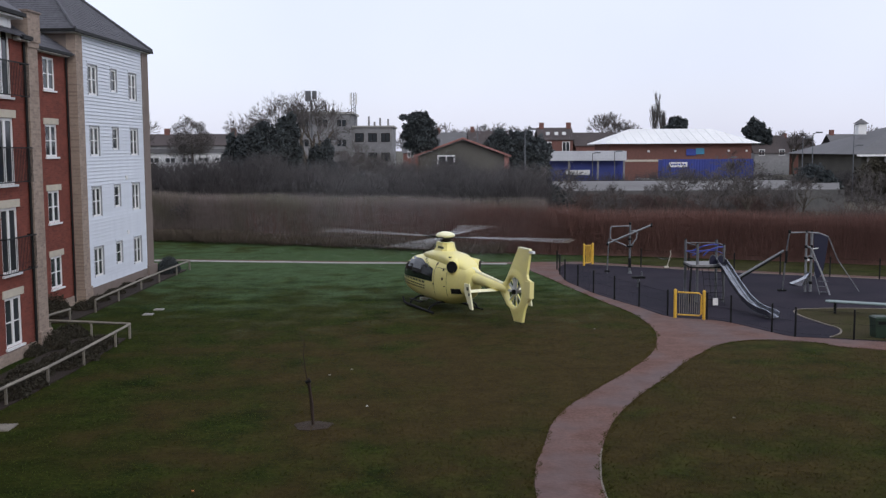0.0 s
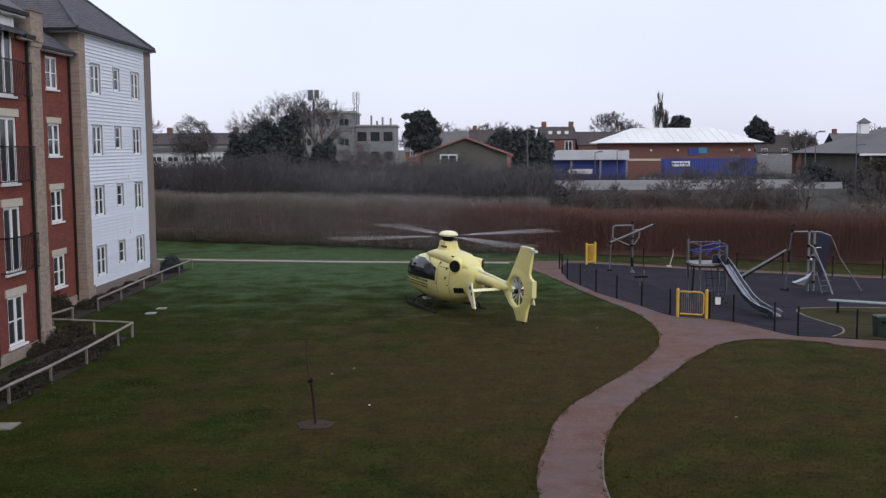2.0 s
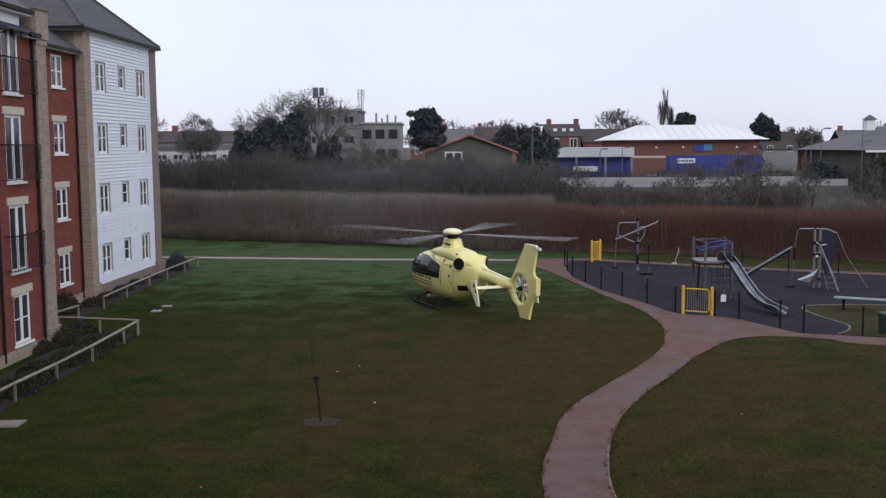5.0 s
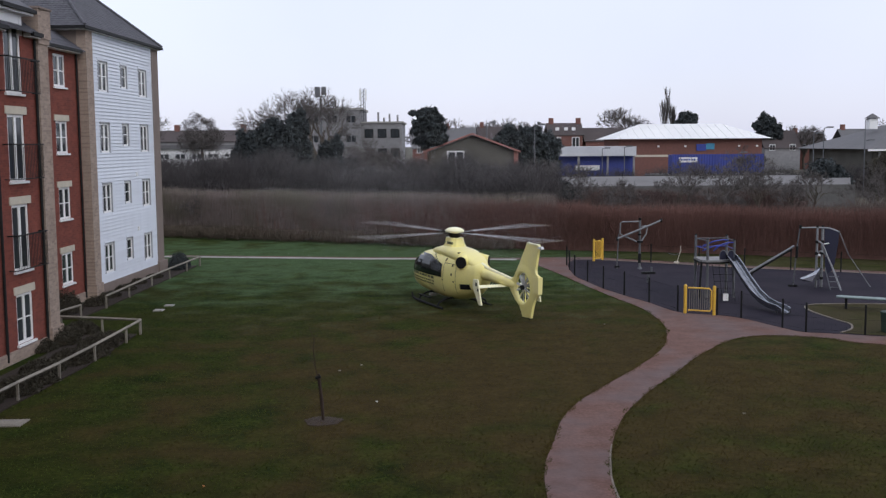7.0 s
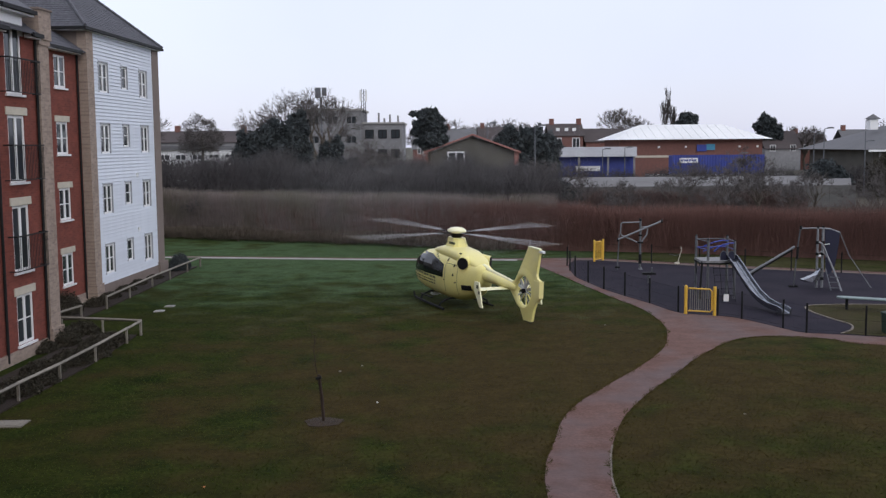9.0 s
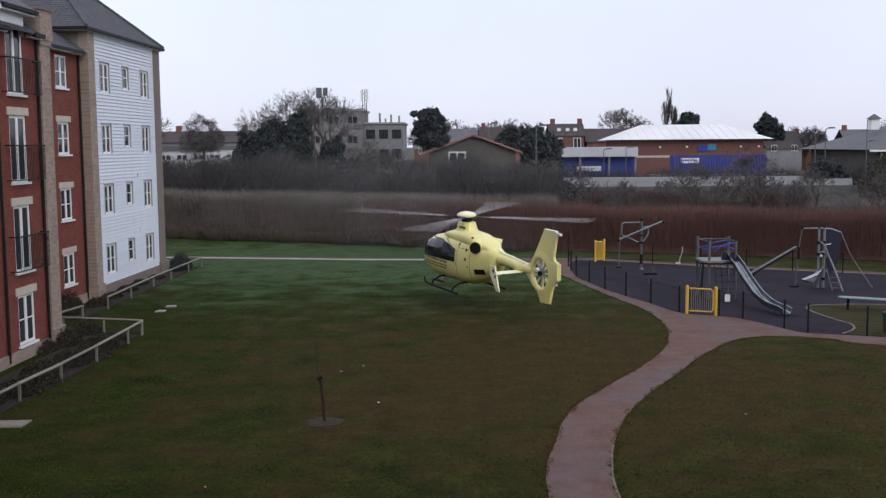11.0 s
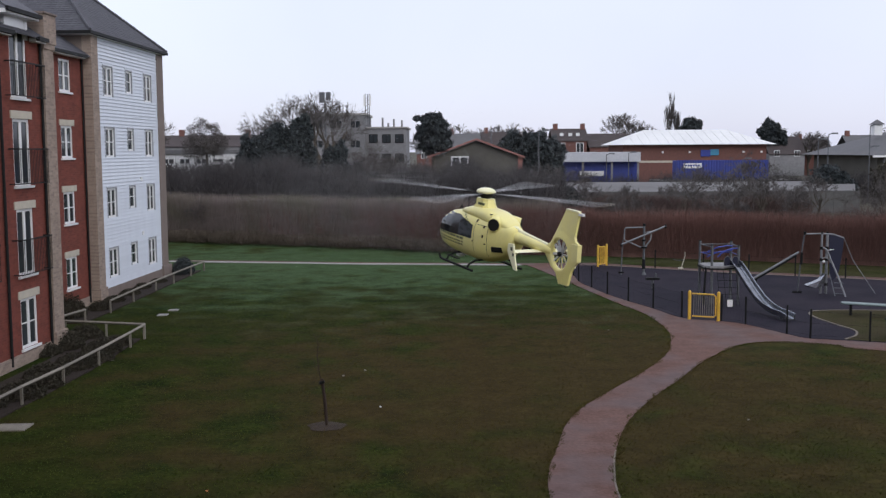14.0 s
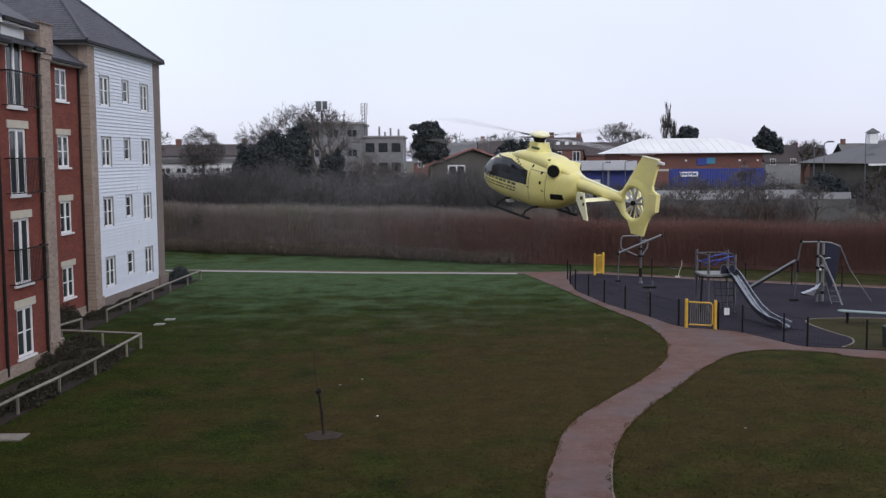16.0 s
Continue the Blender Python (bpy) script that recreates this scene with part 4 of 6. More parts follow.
srng = random.Random(4)
for k in range(15):
    y = 16.5 + k * 1.18
    shrub(-11.75 + 0.05 * (y - 16) + srng.uniform(-0.35, 0.35), y, 0.62, 0.7, srng.uniform(0.28, 0.50), 1500, 20 + k)
for k in range(4):
    shrub(-12.6 + srng.uniform(-0.4, 0.4), 31.5 + k * 0.95, 0.6, 0.6, srng.uniform(0.35, 0.6), 1500, 60 + k)
for k in range(5):
    shrub(-14.05 + srng.uniform(-0.1, 0.2), 40.6 + k * 2.1, 0.45, 0.7, srng.uniform(0.2, 0.4), 900, 70 + k)
shrub(-13.6, 52.6, 0.55, 1.1, 0.85, 3500, 90, EVERGREEN, "clipped dark evergreen bush by the wall corner")
shrub(-14.4, 38.6, 0.6, 1.0, 0.9, 2500, 91)

for (x, y, w, d) in ((-10.96, 39.14, 0.36, 0.40), (-10.86, 40.32, 0.36, 0.34), (-10.0, 23.0, 0.75, 0.6)):
    bm = bmesh.new()
    prism(bm, [(x - w / 2, y - d / 2), (x + w / 2, y - d / 2 + 0.03), (x + w / 2, y + d / 2), (x - w / 2, y + d / 2 - 0.02)], -0.1, 0.03)
    box(bm, x - w * 0.36, x + w * 0.36, y - d * 0.36, y + d * 0.36, 0.03, 0.04)
    tagged(part("manhole_cover", bm, TIMBER if y < 30 else CONCRETE), "pale concrete inspection cover set in the lawn", "manhole cover", group="inspection covers")


def sapling():
    dark = mat("dark_sapling_bark", (0.046, 0.030, 0.022), (0.032, 0.021, 0.016), 0.9, 4, 30, 0.2)
    mulch = mat("brown_mulch", (0.046, 0.030, 0.020), (0.026, 0.018, 0.012), 1.0, 6, 40, 0.8)
    s = empty("sapling", pose(-2.73, 23.0, 0), "thin bare young tree with stake in a mulch ring", "tree")
    rng = np.random.default_rng(8)
    part("stake", bar([(0, 0, -0.2), (-0.02, 0, 0.5), (-0.09, 0.0, 1.12)], [0.036, 0.032, 0.026], 8), dark, s)
    part("trunk", bar([(-0.03, 0.05, 0), (-0.08, 0.04, 0.7), (-0.15, 0.03, 1.2), (-0.20, 0, 1.6), (-0.17, 0.02, 2.1)], [0.014, 0.012, 0.010, 0.007, 0.003], 6), dark, s)
    part("tie", bar([(-0.16, 0.0, 1.02), (-0.04, 0.0, 1.06)], 0.04, 8), BLACK, s)
    ring = bmesh.new()
    edge = [(0.44 * math.cos(a) * (1 + 0.10 * math.sin(5 * a)), 0.40 * math.sin(a) * (1 + 0.1 * math.cos(3 * a))) for a in np.linspace(0, math.tau, 36)[:-1]]
    loft(ring, [[(x, y, -0.05) for x, y in edge], [(x, y, 0.010) for x, y in edge], [(x * 0.6, y * 0.6, 0.022) for x, y in edge], [(x * 0.15, y * 0.15, 0.035) for x, y in edge]])
    part("mulch_ring", ring, mulch, s)
    n = 18
    z = 1.15 + rng.random(n) * 0.85
    a = rng.random(n) * math.tau
    st = np.stack([np.full(n, -0.18), np.zeros(n), z], 1)
    ln = 0.2 + 0.25 * rng.random(n)
    en = st + np.stack([np.cos(a) * ln * 0.6, np.sin(a) * ln * 0.6, ln], 1)
    stick_mesh("twigs", st, en, np.full(n, 0.004), dark, s)


sapling()
lrng = np.random.default_rng(3)
for k, (x, y, m) in enumerate([(-4.47, 18.51, ORANGE), (-1.60, 24.72, LITTER), (-2.87, 28.24, TIMBER), (-2.30, 28.96, TIMBER), (-5.7, 67.3, LITTER), (5.76, 35.29, TIMBER), (7.11, 23.34, TIMBER)]):
    bm = bmesh.new()
    w = 0.022 + 0.02 * lrng.random() if y < 50 else 0.10
    box(bm, x - w, x + w, y - w * 0.7, y + w * 0.7, 0.0, 0.03 if y < 50 else 0.12, None)
    bmesh.ops.bevel(bm, geom=bm.edges[:], offset=0.006, segments=1, affect="EDGES")
    tagged(part("litter", bm, m), "small scrap of litter or leaf on the grass", "litter", group="scraps on the lawn")

# ---- hedge and scrub behind the lawn ----
def strip_core(name, line, width, height, material, label, category, seed, step=0.7):
    """A lumpy long core of a hedge along a line."""
    pts, h = [], []
    for (a, b) in zip(line, line[1:]):
        n = max(1, int(math.dist(a, b) / step))
        pts += [(a[0] + (b[0] - a[0]) * k / n, a[1] + (b[1] - a[1]) * k / n) for k in range(n)]
    pts.append(line[-1])
    rings = []
    for x, y in pts:
        ring = []
        for u, v in ((-0.5, 0), (-0.55, 0.35), (-0.5, 0.7), (-0.3, 0.93), (0, 1), (0.3, 0.93), (0.5, 0.7), (0.5, 0)):
            q = noise.noise(Vector((x * 0.5, y * 0.5 + seed, v * 2)))
            ring.append((x, y + u * width * (1 + 0.3 * q), -0.1 + (v * height * (1 + 0.10 * q)) if v else -0.1))
        rings.append(ring)
    bm = bmesh.new()
    loft(bm, rings, closed=True)
    return tagged(part(name, bm, material), label, category, kind="stuff")


def sticks_along(line, width, height, n, seed, lean=0.25, length=(0.6, 1.6), trim=False):
    rng = np.random.default_rng(seed)
    seg = np.array([math.dist(a, b) for a, b in zip(line, line[1:])])
    cum = np.concatenate([[0], np.cumsum(seg)])
    s = rng.random(n) * cum[-1]
    x, y = np.interp(s, cum, [p[0] for p in line]), np.interp(s, cum, [p[1] for p in line])
    off = (rng.random(n) - 0.62) * width
    bump = 0.90 + 0.14 * np.sin(s * 0.9 + seed) * np.sin(s * 0.37) + 0.05 * np.sin(s * 3.1)
    if trim:
        bump = 0.97 + 0.03 * np.sin(s * 0.6 + seed)
    ln = length[0] + (length[1] - length[0]) * rng.random(n)
    z = np.maximum(0, (height * bump - ln * 0.8) * rng.random(n) ** 0.7)
    st = np.stack([x, y + off, z], 1)
    en = st + np.stack([rng.normal(0, lean, n) * ln, rng.normal(0, lean, n) * ln, ln], 1)
    if trim:
        en[:, 2] = np.minimum(en[:, 2], height + 0.05 * np.sin(s * 0.5) + 0.04 * rng.normal(size=n))
    return st, en, rng


LINE_R = [(1.0, 63.6), (7.4, 61.0), (11.6, 60.0), (16.7, 58.0), (22.2, 55.5), (27, 53.4), (45, 45)]
LINE_L = [(-34, 80), (-20.2, 74.5), (-14.3, 70.6), (-8.6, 68.8), (-3.1, 66.2), (2.3, 63.2), (7.0, 61.6)]
CORE = mat("hedge_core", (0.200, 0.112, 0.093), (0.155, 0.090, 0.076), 1.0, 1.0, 6, 0.6, spec=0.05)
COREGREY = mat("scrub_core", (0.070, 0.062, 0.060), (0.050, 0.045, 0.043), 1.0, 0.6, 5, 0.6, spec=0.05)
strip_core("hedge_core", LINE_R, 1.1, 2.3, CORE, "dense reddish-brown leafless hedge behind the playground", "hedge", 1)
strip_core("hedge_core", LINE_L, 1.0, 2.85, HEDGEGREY, "dense grey-brown leafless hedge behind the lawn", "hedge", 5)
st, en, rg = sticks_along(LINE_R, 1.8, 2.85, 76000, 11, lean=0.17, trim=True)
tagged(stick_mesh("hedge_twigs", st, en, 0.005 + 0.008 * rg.random(len(st)), HEDGETWIG), "reddish-brown bare hedge twigs", "hedge", kind="stuff")
st, en, rg = sticks_along(LINE_L, 1.6, 3.46, 42000, 12, lean=0.10, trim=True)
tagged(stick_mesh("hedge_twigs", st, en, 0.010 + 0.014 * rg.random(len(st)), HEDGEGREY), "grey-brown bare hedge twigs", "hedge", kind="stuff")
BRAMBLE = [(-24, 74.5), (-14.3, 69.6), (-8.6, 67.7), (-3.1, 65.1), (2.3, 62.2), (4.4, 61.4)]
st, en, rg = sticks_along([(-16, 70.8), (-7, 67.8), (2.3, 62.6), (7.0, 60.9), (9, 60.4)], 1.3, 3.2, 16000, 14, lean=0.15, trim=True)
pick = rg.random(len(st)) < np.clip((st[:, 0] + 16) / 22, 0, 1) ** 1.5
st, en = st[pick], en[pick]
tagged(stick_mesh("hedge_twigs", st, en, 0.006 + 0.009 * rg.random(len(st)), HEDGETWIG), "reddish twigs where the two hedges meet", "hedge", kind="stuff")
BRAMBLETWIG = mat("bramble_twig", (0.100, 0.078, 0.062), (0.072, 0.062, 0.045), 0.95, 0.4, 3, 0, island=0.3, spec=0.1)
st, en, rg = sticks_along(BRAMBLE, 2.2, 0.95, 9000, 13, lean=0.6, length=(0.3, 0.9))
tagged(stick_mesh("bramble", st, en, 0.008 + 0.012 * rg.random(len(st)), BRAMBLETWIG), "tangled low brambles at the foot of the hedge", "bramble", kind="stuff")

SCRUBRED = mat("reddish_scrub", (0.120, 0.082, 0.073), (0.084, 0.062, 0.057), 0.95, 0.15, 3, 0, island=0.22, spec=0.1)
for k, (line, w, h, n) in enumerate((([(-40, 84), (-20, 80), (-9, 78)], 7, 5.9, 22000), ([(-11, 78.5), (0, 76), (7, 73.5)], 7, 5.0, 20000), ([(-44, 96), (-20, 92), (4, 88), (10, 86)], 9, 5.3, 30000), ([(8, 72), (22, 67), (34, 63), (60, 54)], 6, 2.45, 20000),
                                     ([(10, 96), (24, 95), (33, 94)], 5, 2.0, 14000), ([(14, 132), (34, 131.5), (60, 130), (100, 122)], 4, 3.3, 16000), ([(42, 88), (52, 82), (70, 72)], 8, 3.9, 14000))):
    red = line[0][0] > 5 and line[0][1] < 100
    strip_core("scrub_core", line, w * 0.6, h * 0.66, COREGREY, "dense dark winter scrub beyond the hedge", "scrub", 20 + k, step=1.5)
    st, en, rg = sticks_along(line, w, h * 1.06, n, 30 + k, lean=0.45, length=(0.7, 1.9))
    tagged(stick_mesh("scrub_twigs", st, en, 0.010 + 0.016 * rg.random(len(st)), SCRUBRED if red else SCRUB), "tangled bare winter scrub", "scrub", kind="stuff")


# ---- trees ----
def bare_tree(x, y, height, spread, seed, trunk_r=0.25, levels=6, label="large leafless tree with fine bare twigs", z0=0.0, up=0.10):
    rng = random.Random(seed)
    t = empty("tree", pose(x, y, z0), label, "tree", group="bare trees")
    limbs = bmesh.new()
    tw_a, tw_b, tw_w = [], [], []
    def grow(p, d, length, r, level):
        q = p + d * length
        if level < 3:
            mid = p.lerp(q, 0.5) + Vector((rng.uniform(-1, 1), rng.uniform(-1, 1), 0)) * length * 0.06
            tube(limbs, [p, mid, q], [r, r * 0.85, r * 0.68], 6 if level < 2 else 4)
        else:
            tw_a.append(tuple(p)), tw_b.append(tuple(q + d * length * 0.15)), tw_w.append(max(r * 0.6, min(0.045, y * 0.00017)))
        if level >= levels:
            return
        for k in range(rng.choice((2, 3, 3, 4)) if level else 6):
            axis = d.orthogonal().normalized()
            axis.rotate(Matrix.Rotation(rng.uniform(0, math.tau), 3, d))
            nd = (d + axis * rng.uniform(0.35, 0.85) * spread + Vector((0, 0, up))).normalized()
            start = p.lerp(q, rng.uniform(0.55, 1.0)) if level else p.lerp(q, rng.uniform(0.6, 1.0))
            grow(start, nd, length * rng.uniform(0.62, 0.80) * (0.85 if level == 0 else 1), r * 0.62, level + 1)
    grow(Vector((0, 0, -0.2)), Vector((0.02, 0, 1)).normalized(), height * 0.37, trunk_r, 0)
    part("trunk", limbs, BARK, t)
    stick_mesh("crown", np.array(tw_a), np.array(tw_b), np.array(tw_w), TWIG, t)
    return t


def evergreen(x, y, blobs, n, seed, size=0.13, label="dense dark evergreen tree far off", material=EVERGREEN, trunk=True, group="evergreen trees"):
    n = int(n * 2.4)
    rng = np.random.default_rng(seed)
    t = empty("tree", pose(x, y, 0), label, "tree", group=group)
    top = max(b[2] + b[4] * 0.5 for b in blobs)
    if trunk:
        part("trunk", bar([(0, 0, -0.2), (0.1, 0, top * 0.5), (0, 0.1, top * 0.9)], [0.28, 0.2, 0.06], 8), BARK, t)
    cs = []
    weights = np.array([b[3] ** 2 * b[4] for b in blobs])
    for b, m in zip(blobs, (weights / weights.sum() * n).astype(int)):
        d = rng.normal(size=(m, 3))
        d /= np.linalg.norm(d, axis=1, keepdims=True)
        lump = 1 + 0.22 * np.sin(d[:, 0] * 5 + b[0]) * np.sin(d[:, 2] * 6 + seed) + 0.12 * np.sin(d[:, 1] * 9 + d[:, 2] * 11)
        r = (0.62 + 0.42 * rng.random(m) ** 0.5) * lump
        c = d * r[:, None] * np.array([b[3], b[3], b[4]]) + np.array(b[:3])
        cs.append(c)
    c = np.concatenate(cs)
    c = c[c[:, 2] > 0.05]
    cloud_mesh("crown", c, size * (0.5 + rng.random(len(c))), material, t, seed=seed)
    return t


bare_tree(-12.4, 105, 14.8, 1.2, 3, 0.30, 7)
bare_tree(-18.5, 112, 11.6, 1.1, 9, 0.20, 7)
evergreen(-33.0, 142, [(0, 0, 8.0, 2.5, 2.5), (-1.6, 0, 6.8, 1.6, 1.6), (1.6, 0, 7.2, 1.5, 1.6)], 9000, 5, 0.05, "rounded leafless tree with dense fine twigs", TWIG)
bare_tree(-44, 150, 13, 0.9, 6, 0.25, 6)
bare_tree(40, 230, 16.5, 1.2, 7, 0.35, 7, "broad rounded leafless tree far off")
bare_tree(57, 260, 20, 0.42, 12, 0.10, 5, "narrow leafless poplar far off", up=0.9)
bare_tree(59, 261, 18, 0.42, 13, 0.10, 5, "narrow leafless poplar far off", up=0.9)
bare_tree(84, 235, 13, 0.9, 14, 0.3, 6)
bare_tree(98, 232, 14, 1.0, 15, 0.3, 6)
for k, (x, y, h) in enumerate(((3, 245, 12.5), (9, 250, 12), (15, 248, 13), (21, 252, 12.5), (27, 255, 11.5), (-4, 240, 11), (-24, 160, 10))):
    bare_tree(x, y, h * 1.08, 0.9, 40 + k, 0.25, 6, "leafless tree far off behind the roofs")
evergreen(-15.4, 88, [(-1.5, 0, 5.0, 0.95, 2.3), (-1.6, 0, 7.1, 0.35, 0.7), (-0.2, 0, 5.2, 1.3, 2.4), (0.8, 0, 6.4, 0.9, 2.0), (1.2, 0, 8.0, 0.5, 0.7), (0.3, 0, 3.4, 2.2, 2.2), (1.9, 0, 5.6, 1.1, 2.4)], 15000, 1, 0.11, label="large dark ivy-clad tree mass")
evergreen(-12.5, 89, [(0.1, 0, 6.8, 0.95, 2.2), (0.5, 0, 8.8, 0.4, 0.6), (-0.3, 0, 8.4, 0.45, 0.7), (0.4, 0, 4.6, 0.9, 2.6)], 7000, 2, 0.11, label="tall dark ivy-clad tree in the scrub")
evergreen(-9.5, 90, [(0.0, 0, 4.0, 1.05, 2.2), (0.4, 0, 5.9, 0.55, 1.2), (-0.7, 0, 5.2, 0.5, 1.4)], 6000, 3, 0.11, label="dark ivy-clad tree in the scrub")
evergreen(-1.2, 110, [(0.05, 0, 8.9, 1.35, 1.3), (-0.5, 0, 8.1, 1.2, 1.0), (0.8, 0, 8.0, 1.1, 1.0), (-1.65, 0, 9.7, 0.32, 0.3), (0.2, 0, 7.0, 1.6, 0.9), (1.2, 0, 6.9, 0.8, 0.7)], 8000, 4, label="rounded dark green pine")
evergreen(8.2, 113, [(0, 0, 5.6, 1.9, 2.4), (1.9, 0, 6.2, 1.7, 2.2), (-1.3, 0, 5.0, 1.4, 2.2), (3.6, 0.5, 5.0, 1.6, 2.2)], 9000, 5, label="row of dark evergreen trees")
evergreen(75.5, 236, [(0, 0, 9.0, 2.4, 3.4), (1.6, 0, 8.0, 2.0, 2.6)], 3000, 6, 0.26)
evergreen(60.5, 250, [(0, 0, 10.0, 2.6, 3.6)], 2500, 7, 0.26)
for k, (x, y, r) in enumerate(((45, 120, 2.0), (52, 118, 2.2), (58, 117, 2.4), (6.0, 90, 1.8), (9.5, 88, 1.6), (1.5, 92, 1.9), (-22, 92, 2.2), (-27, 96, 2.4), (-6, 96, 1.8))):
    evergreen(x, y, [(0, 0, r * 1.0, r, r * 1.1), (r * 0.9, 0, r * 0.8, r * 0.8, r * 0.9)], 3000, 60 + k, 0.12, "rounded dark bush beyond the hedge", SHRUB if k % 2 else EVERGREEN, False, "bushes beyond the hedge")

for k, (x, y, h) in enumerate(((-8.6, 104, 7.6), (-6.6, 106, 8.0), (-4.6, 105, 7.4), (-10.6, 103, 7.0), (-2.6, 104, 6.6), (9.5, 98, 6.2), (12.6, 104, 6.0), (31, 84, 5.2), (25, 80, 5.0), (22, 90, 6.0))):
    bare_tree(x, y, h, 1.2, 120 + k, 0.06, 6, "slim leafless tree before the yards")

# a clear gap of rough grass and bare birches in the hedge line
for k, (x, y, h) in enumerate(((-17.0, 72.5, 4.0), (-6.6, 68.5, 4.2), (-5.6, 67.7, 3.8), (0.0, 65.0, 3.6), (30, 100, 6.5), (13, 70, 4.5), (18.5, 66, 5.0), (38, 70, 6), (17, 74, 5), (21, 76, 5.5), (25.5, 73, 4.6), (30, 69, 5.2), (34.5, 80, 5.5), (27, 86, 5.6), (11, 75, 5), (46, 92, 7), (43, 80, 6))):
    bare_tree(x, y, h, 1.15, 80 + k, 0.05, 6, "slim leafless young tree in the hedge")


# ---- buildings beyond ----
def facade_windows(parent, y, spots, w, h, frame_material=None):
    """Windows on a wall that faces the lawn, each with frame and pane."""
    for x, z in spots:
        win = part("window", boxes((x, x + w, y - 0.05, y + 0.02, z, z + h)), frame_material or WHITE, parent)
        m = 0.08 * w
        part("pane", boxes((x + m, x + w / 2 - m / 2, y - 0.07, y - 0.052, z + m, z + h - m)), PANE, win)
        part("pane", boxes((x + w / 2 + m / 2, x + w - m, y - 0.07, y - 0.052, z + m, z + h - m)), PANE, win)


def gable_roof(parent, x0, x1, y0, y1, z0, z1, material, along="x", over=0.3):
    bm = bmesh.new()
    if along == "x":
        ym = (y0 + y1) / 2
        loft(bm, [[(x, y0 - over, z0), (x, ym, z1), (x, y1 + over, z0), (x, y1 + over, z0 - 0.15), (x, ym, z1 - 0.2), (x, y0 - over, z0 - 0.15)] for x in (x0 - over, x1 + over)])
    else:
        xm = (x0 + x1) / 2
        loft(bm, [[(x0 - over, y, z0), (xm, y, z1), (x1 + over, y, z0), (x1 + over, y, z0 - 0.15), (xm, y, z1 - 0.2), (x0 - over, y, z0 - 0.15)] for y in (y0 - over, y1 + over)])
    return part("roof", bm, material, parent)


def hip_roof(parent, x0, x1, y0, y1, z0, z1, inset, material, seams=0):
    bm = bmesh.new()
    ym = (y0 + y1) / 2
    v = [bm.verts.new(p) for p in ((x0, y0, z0), (x1, y0, z0), (x1, y1, z0), (x0, y1, z0), (x0 + inset, ym, z1), (x1 - inset, ym, z1))]
    for f in ((0, 1, 5, 4), (1, 2, 5), (2, 3, 4, 5), (3, 0, 4), (3, 2, 1, 0)):
        bm.faces.new([v[i] for i in f])
    roof = part("roof", bm, material, parent)
    for k in range(1, seams):
        u = k / seams
        x = x0 + (x1 - x0) * u
        lim = min((x - x0) / inset, (x1 - x) / inset, 1)
        part("roof_seam", bar([(x, y0, z0 + 0.04), (x, y0 + (ym - y0) * lim, z0 + (z1 - z0) * lim + 0.04)], 0.04, 4), material, roof)
    return roof


def house(x0, x1, y0, y1, eave, ridge, wall_m, roof_m, along="x", windows=(), w=1.0, h=1.2, label="", chimneys=(), name="house"):
    b = empty(name, pose(0, 0, 0), label, "building", group="far houses")
    part("wall", boxes((x0, x1, y0, y1, -0.2, eave)), wall_m, b)
    if along == "y":
        g = bmesh.new()
        loft(g, [[(x0, y, eave), (x1, y, eave), ((x0 + x1) / 2, y, ridge - 0.25)] for y in (y0, y1)])
        part("gable", g, wall_m, b)
    roof = gable_roof(b, x0, x1, y0, y1, eave, ridge, roof_m, along)
    for cx in chimneys:
        part("chimney", boxes((cx, cx + 0.9, (y0 + y1) / 2 - 0.4, (y0 + y1) / 2 + 0.4, ridge - 0.6, ridge + 1.0)), FARBRICK, roof)
    facade_windows(b, y0, windows, w, h)
    return b


# white low works building far on the left
lb = empty("works_building", pose(0, 0, 0), "long low white works building with grey roof", "building")
part("wall", boxes((-60, -28, 150, 165, -0.2, 5.9)), WHITE, lb)
part("roof", boxes((-60.4, -27.6, 149.6, 165.4, 5.9, 6.5)), GREYROOF, lb)
part("wall", boxes((-33.5, -29, 144, 149.5, -0.2, 4.8)), WHITE, lb)
facade_windows(lb, 150, [(-58 + 2.4 * k, 4.4) for k in range(12)], 1.6, 0.9)
house(-52, -30, 182, 190, 7.2, 9.2, GREYWALL, FARROOF, label="far brick houses with dark tiled roofs", chimneys=(-48, -36))

# grey flat-roofed office building
ob_ = empty("office_building", pose(0, 0, 0), "grey three-storey flat-roofed building with stair tower", "building")
part("wall", boxes((-16.5, -9.6, 125, 136, -0.2, 10.6)), GREYWALL, ob_, "taller grey block")
part("wall", boxes((-9.59, -4.6, 126, 138, -0.2, 9.0)), GREYWALL, ob_)
part("roof", boxes((-16.7, -9.4, 124.8, 136.2, 10.6, 10.85)), CONCRETE, ob_)
part("roof", boxes((-9.59, -4.4, 125.8, 138.2, 9.0, 9.2)), CONCRETE, ob_)
facade_windows(ob_, 125, [(-16.0 + 2.3 * k, z) for k in range(3) for z in (4.0, 6.6, 9.0)], 1.3, 1.0, GREYWALL)
facade_windows(ob_, 126, [(-9.2 + 1.6 * k, z) for k in range(3) for z in (2.2, 4.8, 7.2)], 1.1, 1.1, BLACK)
for x in (-7.6, -6.9, -6.2, -5.2):
    part("vent_pipe", bar([(x, 128, 9.1), (x, 128, 10.1 + 0.4 * math.sin(x * 3))], 0.12, 8), GREYWALL, ob_)
ms = empty("antenna_mast", pose(-9.35, 126.5, 10.85), "grey lattice phone mast on the roof", "mast")
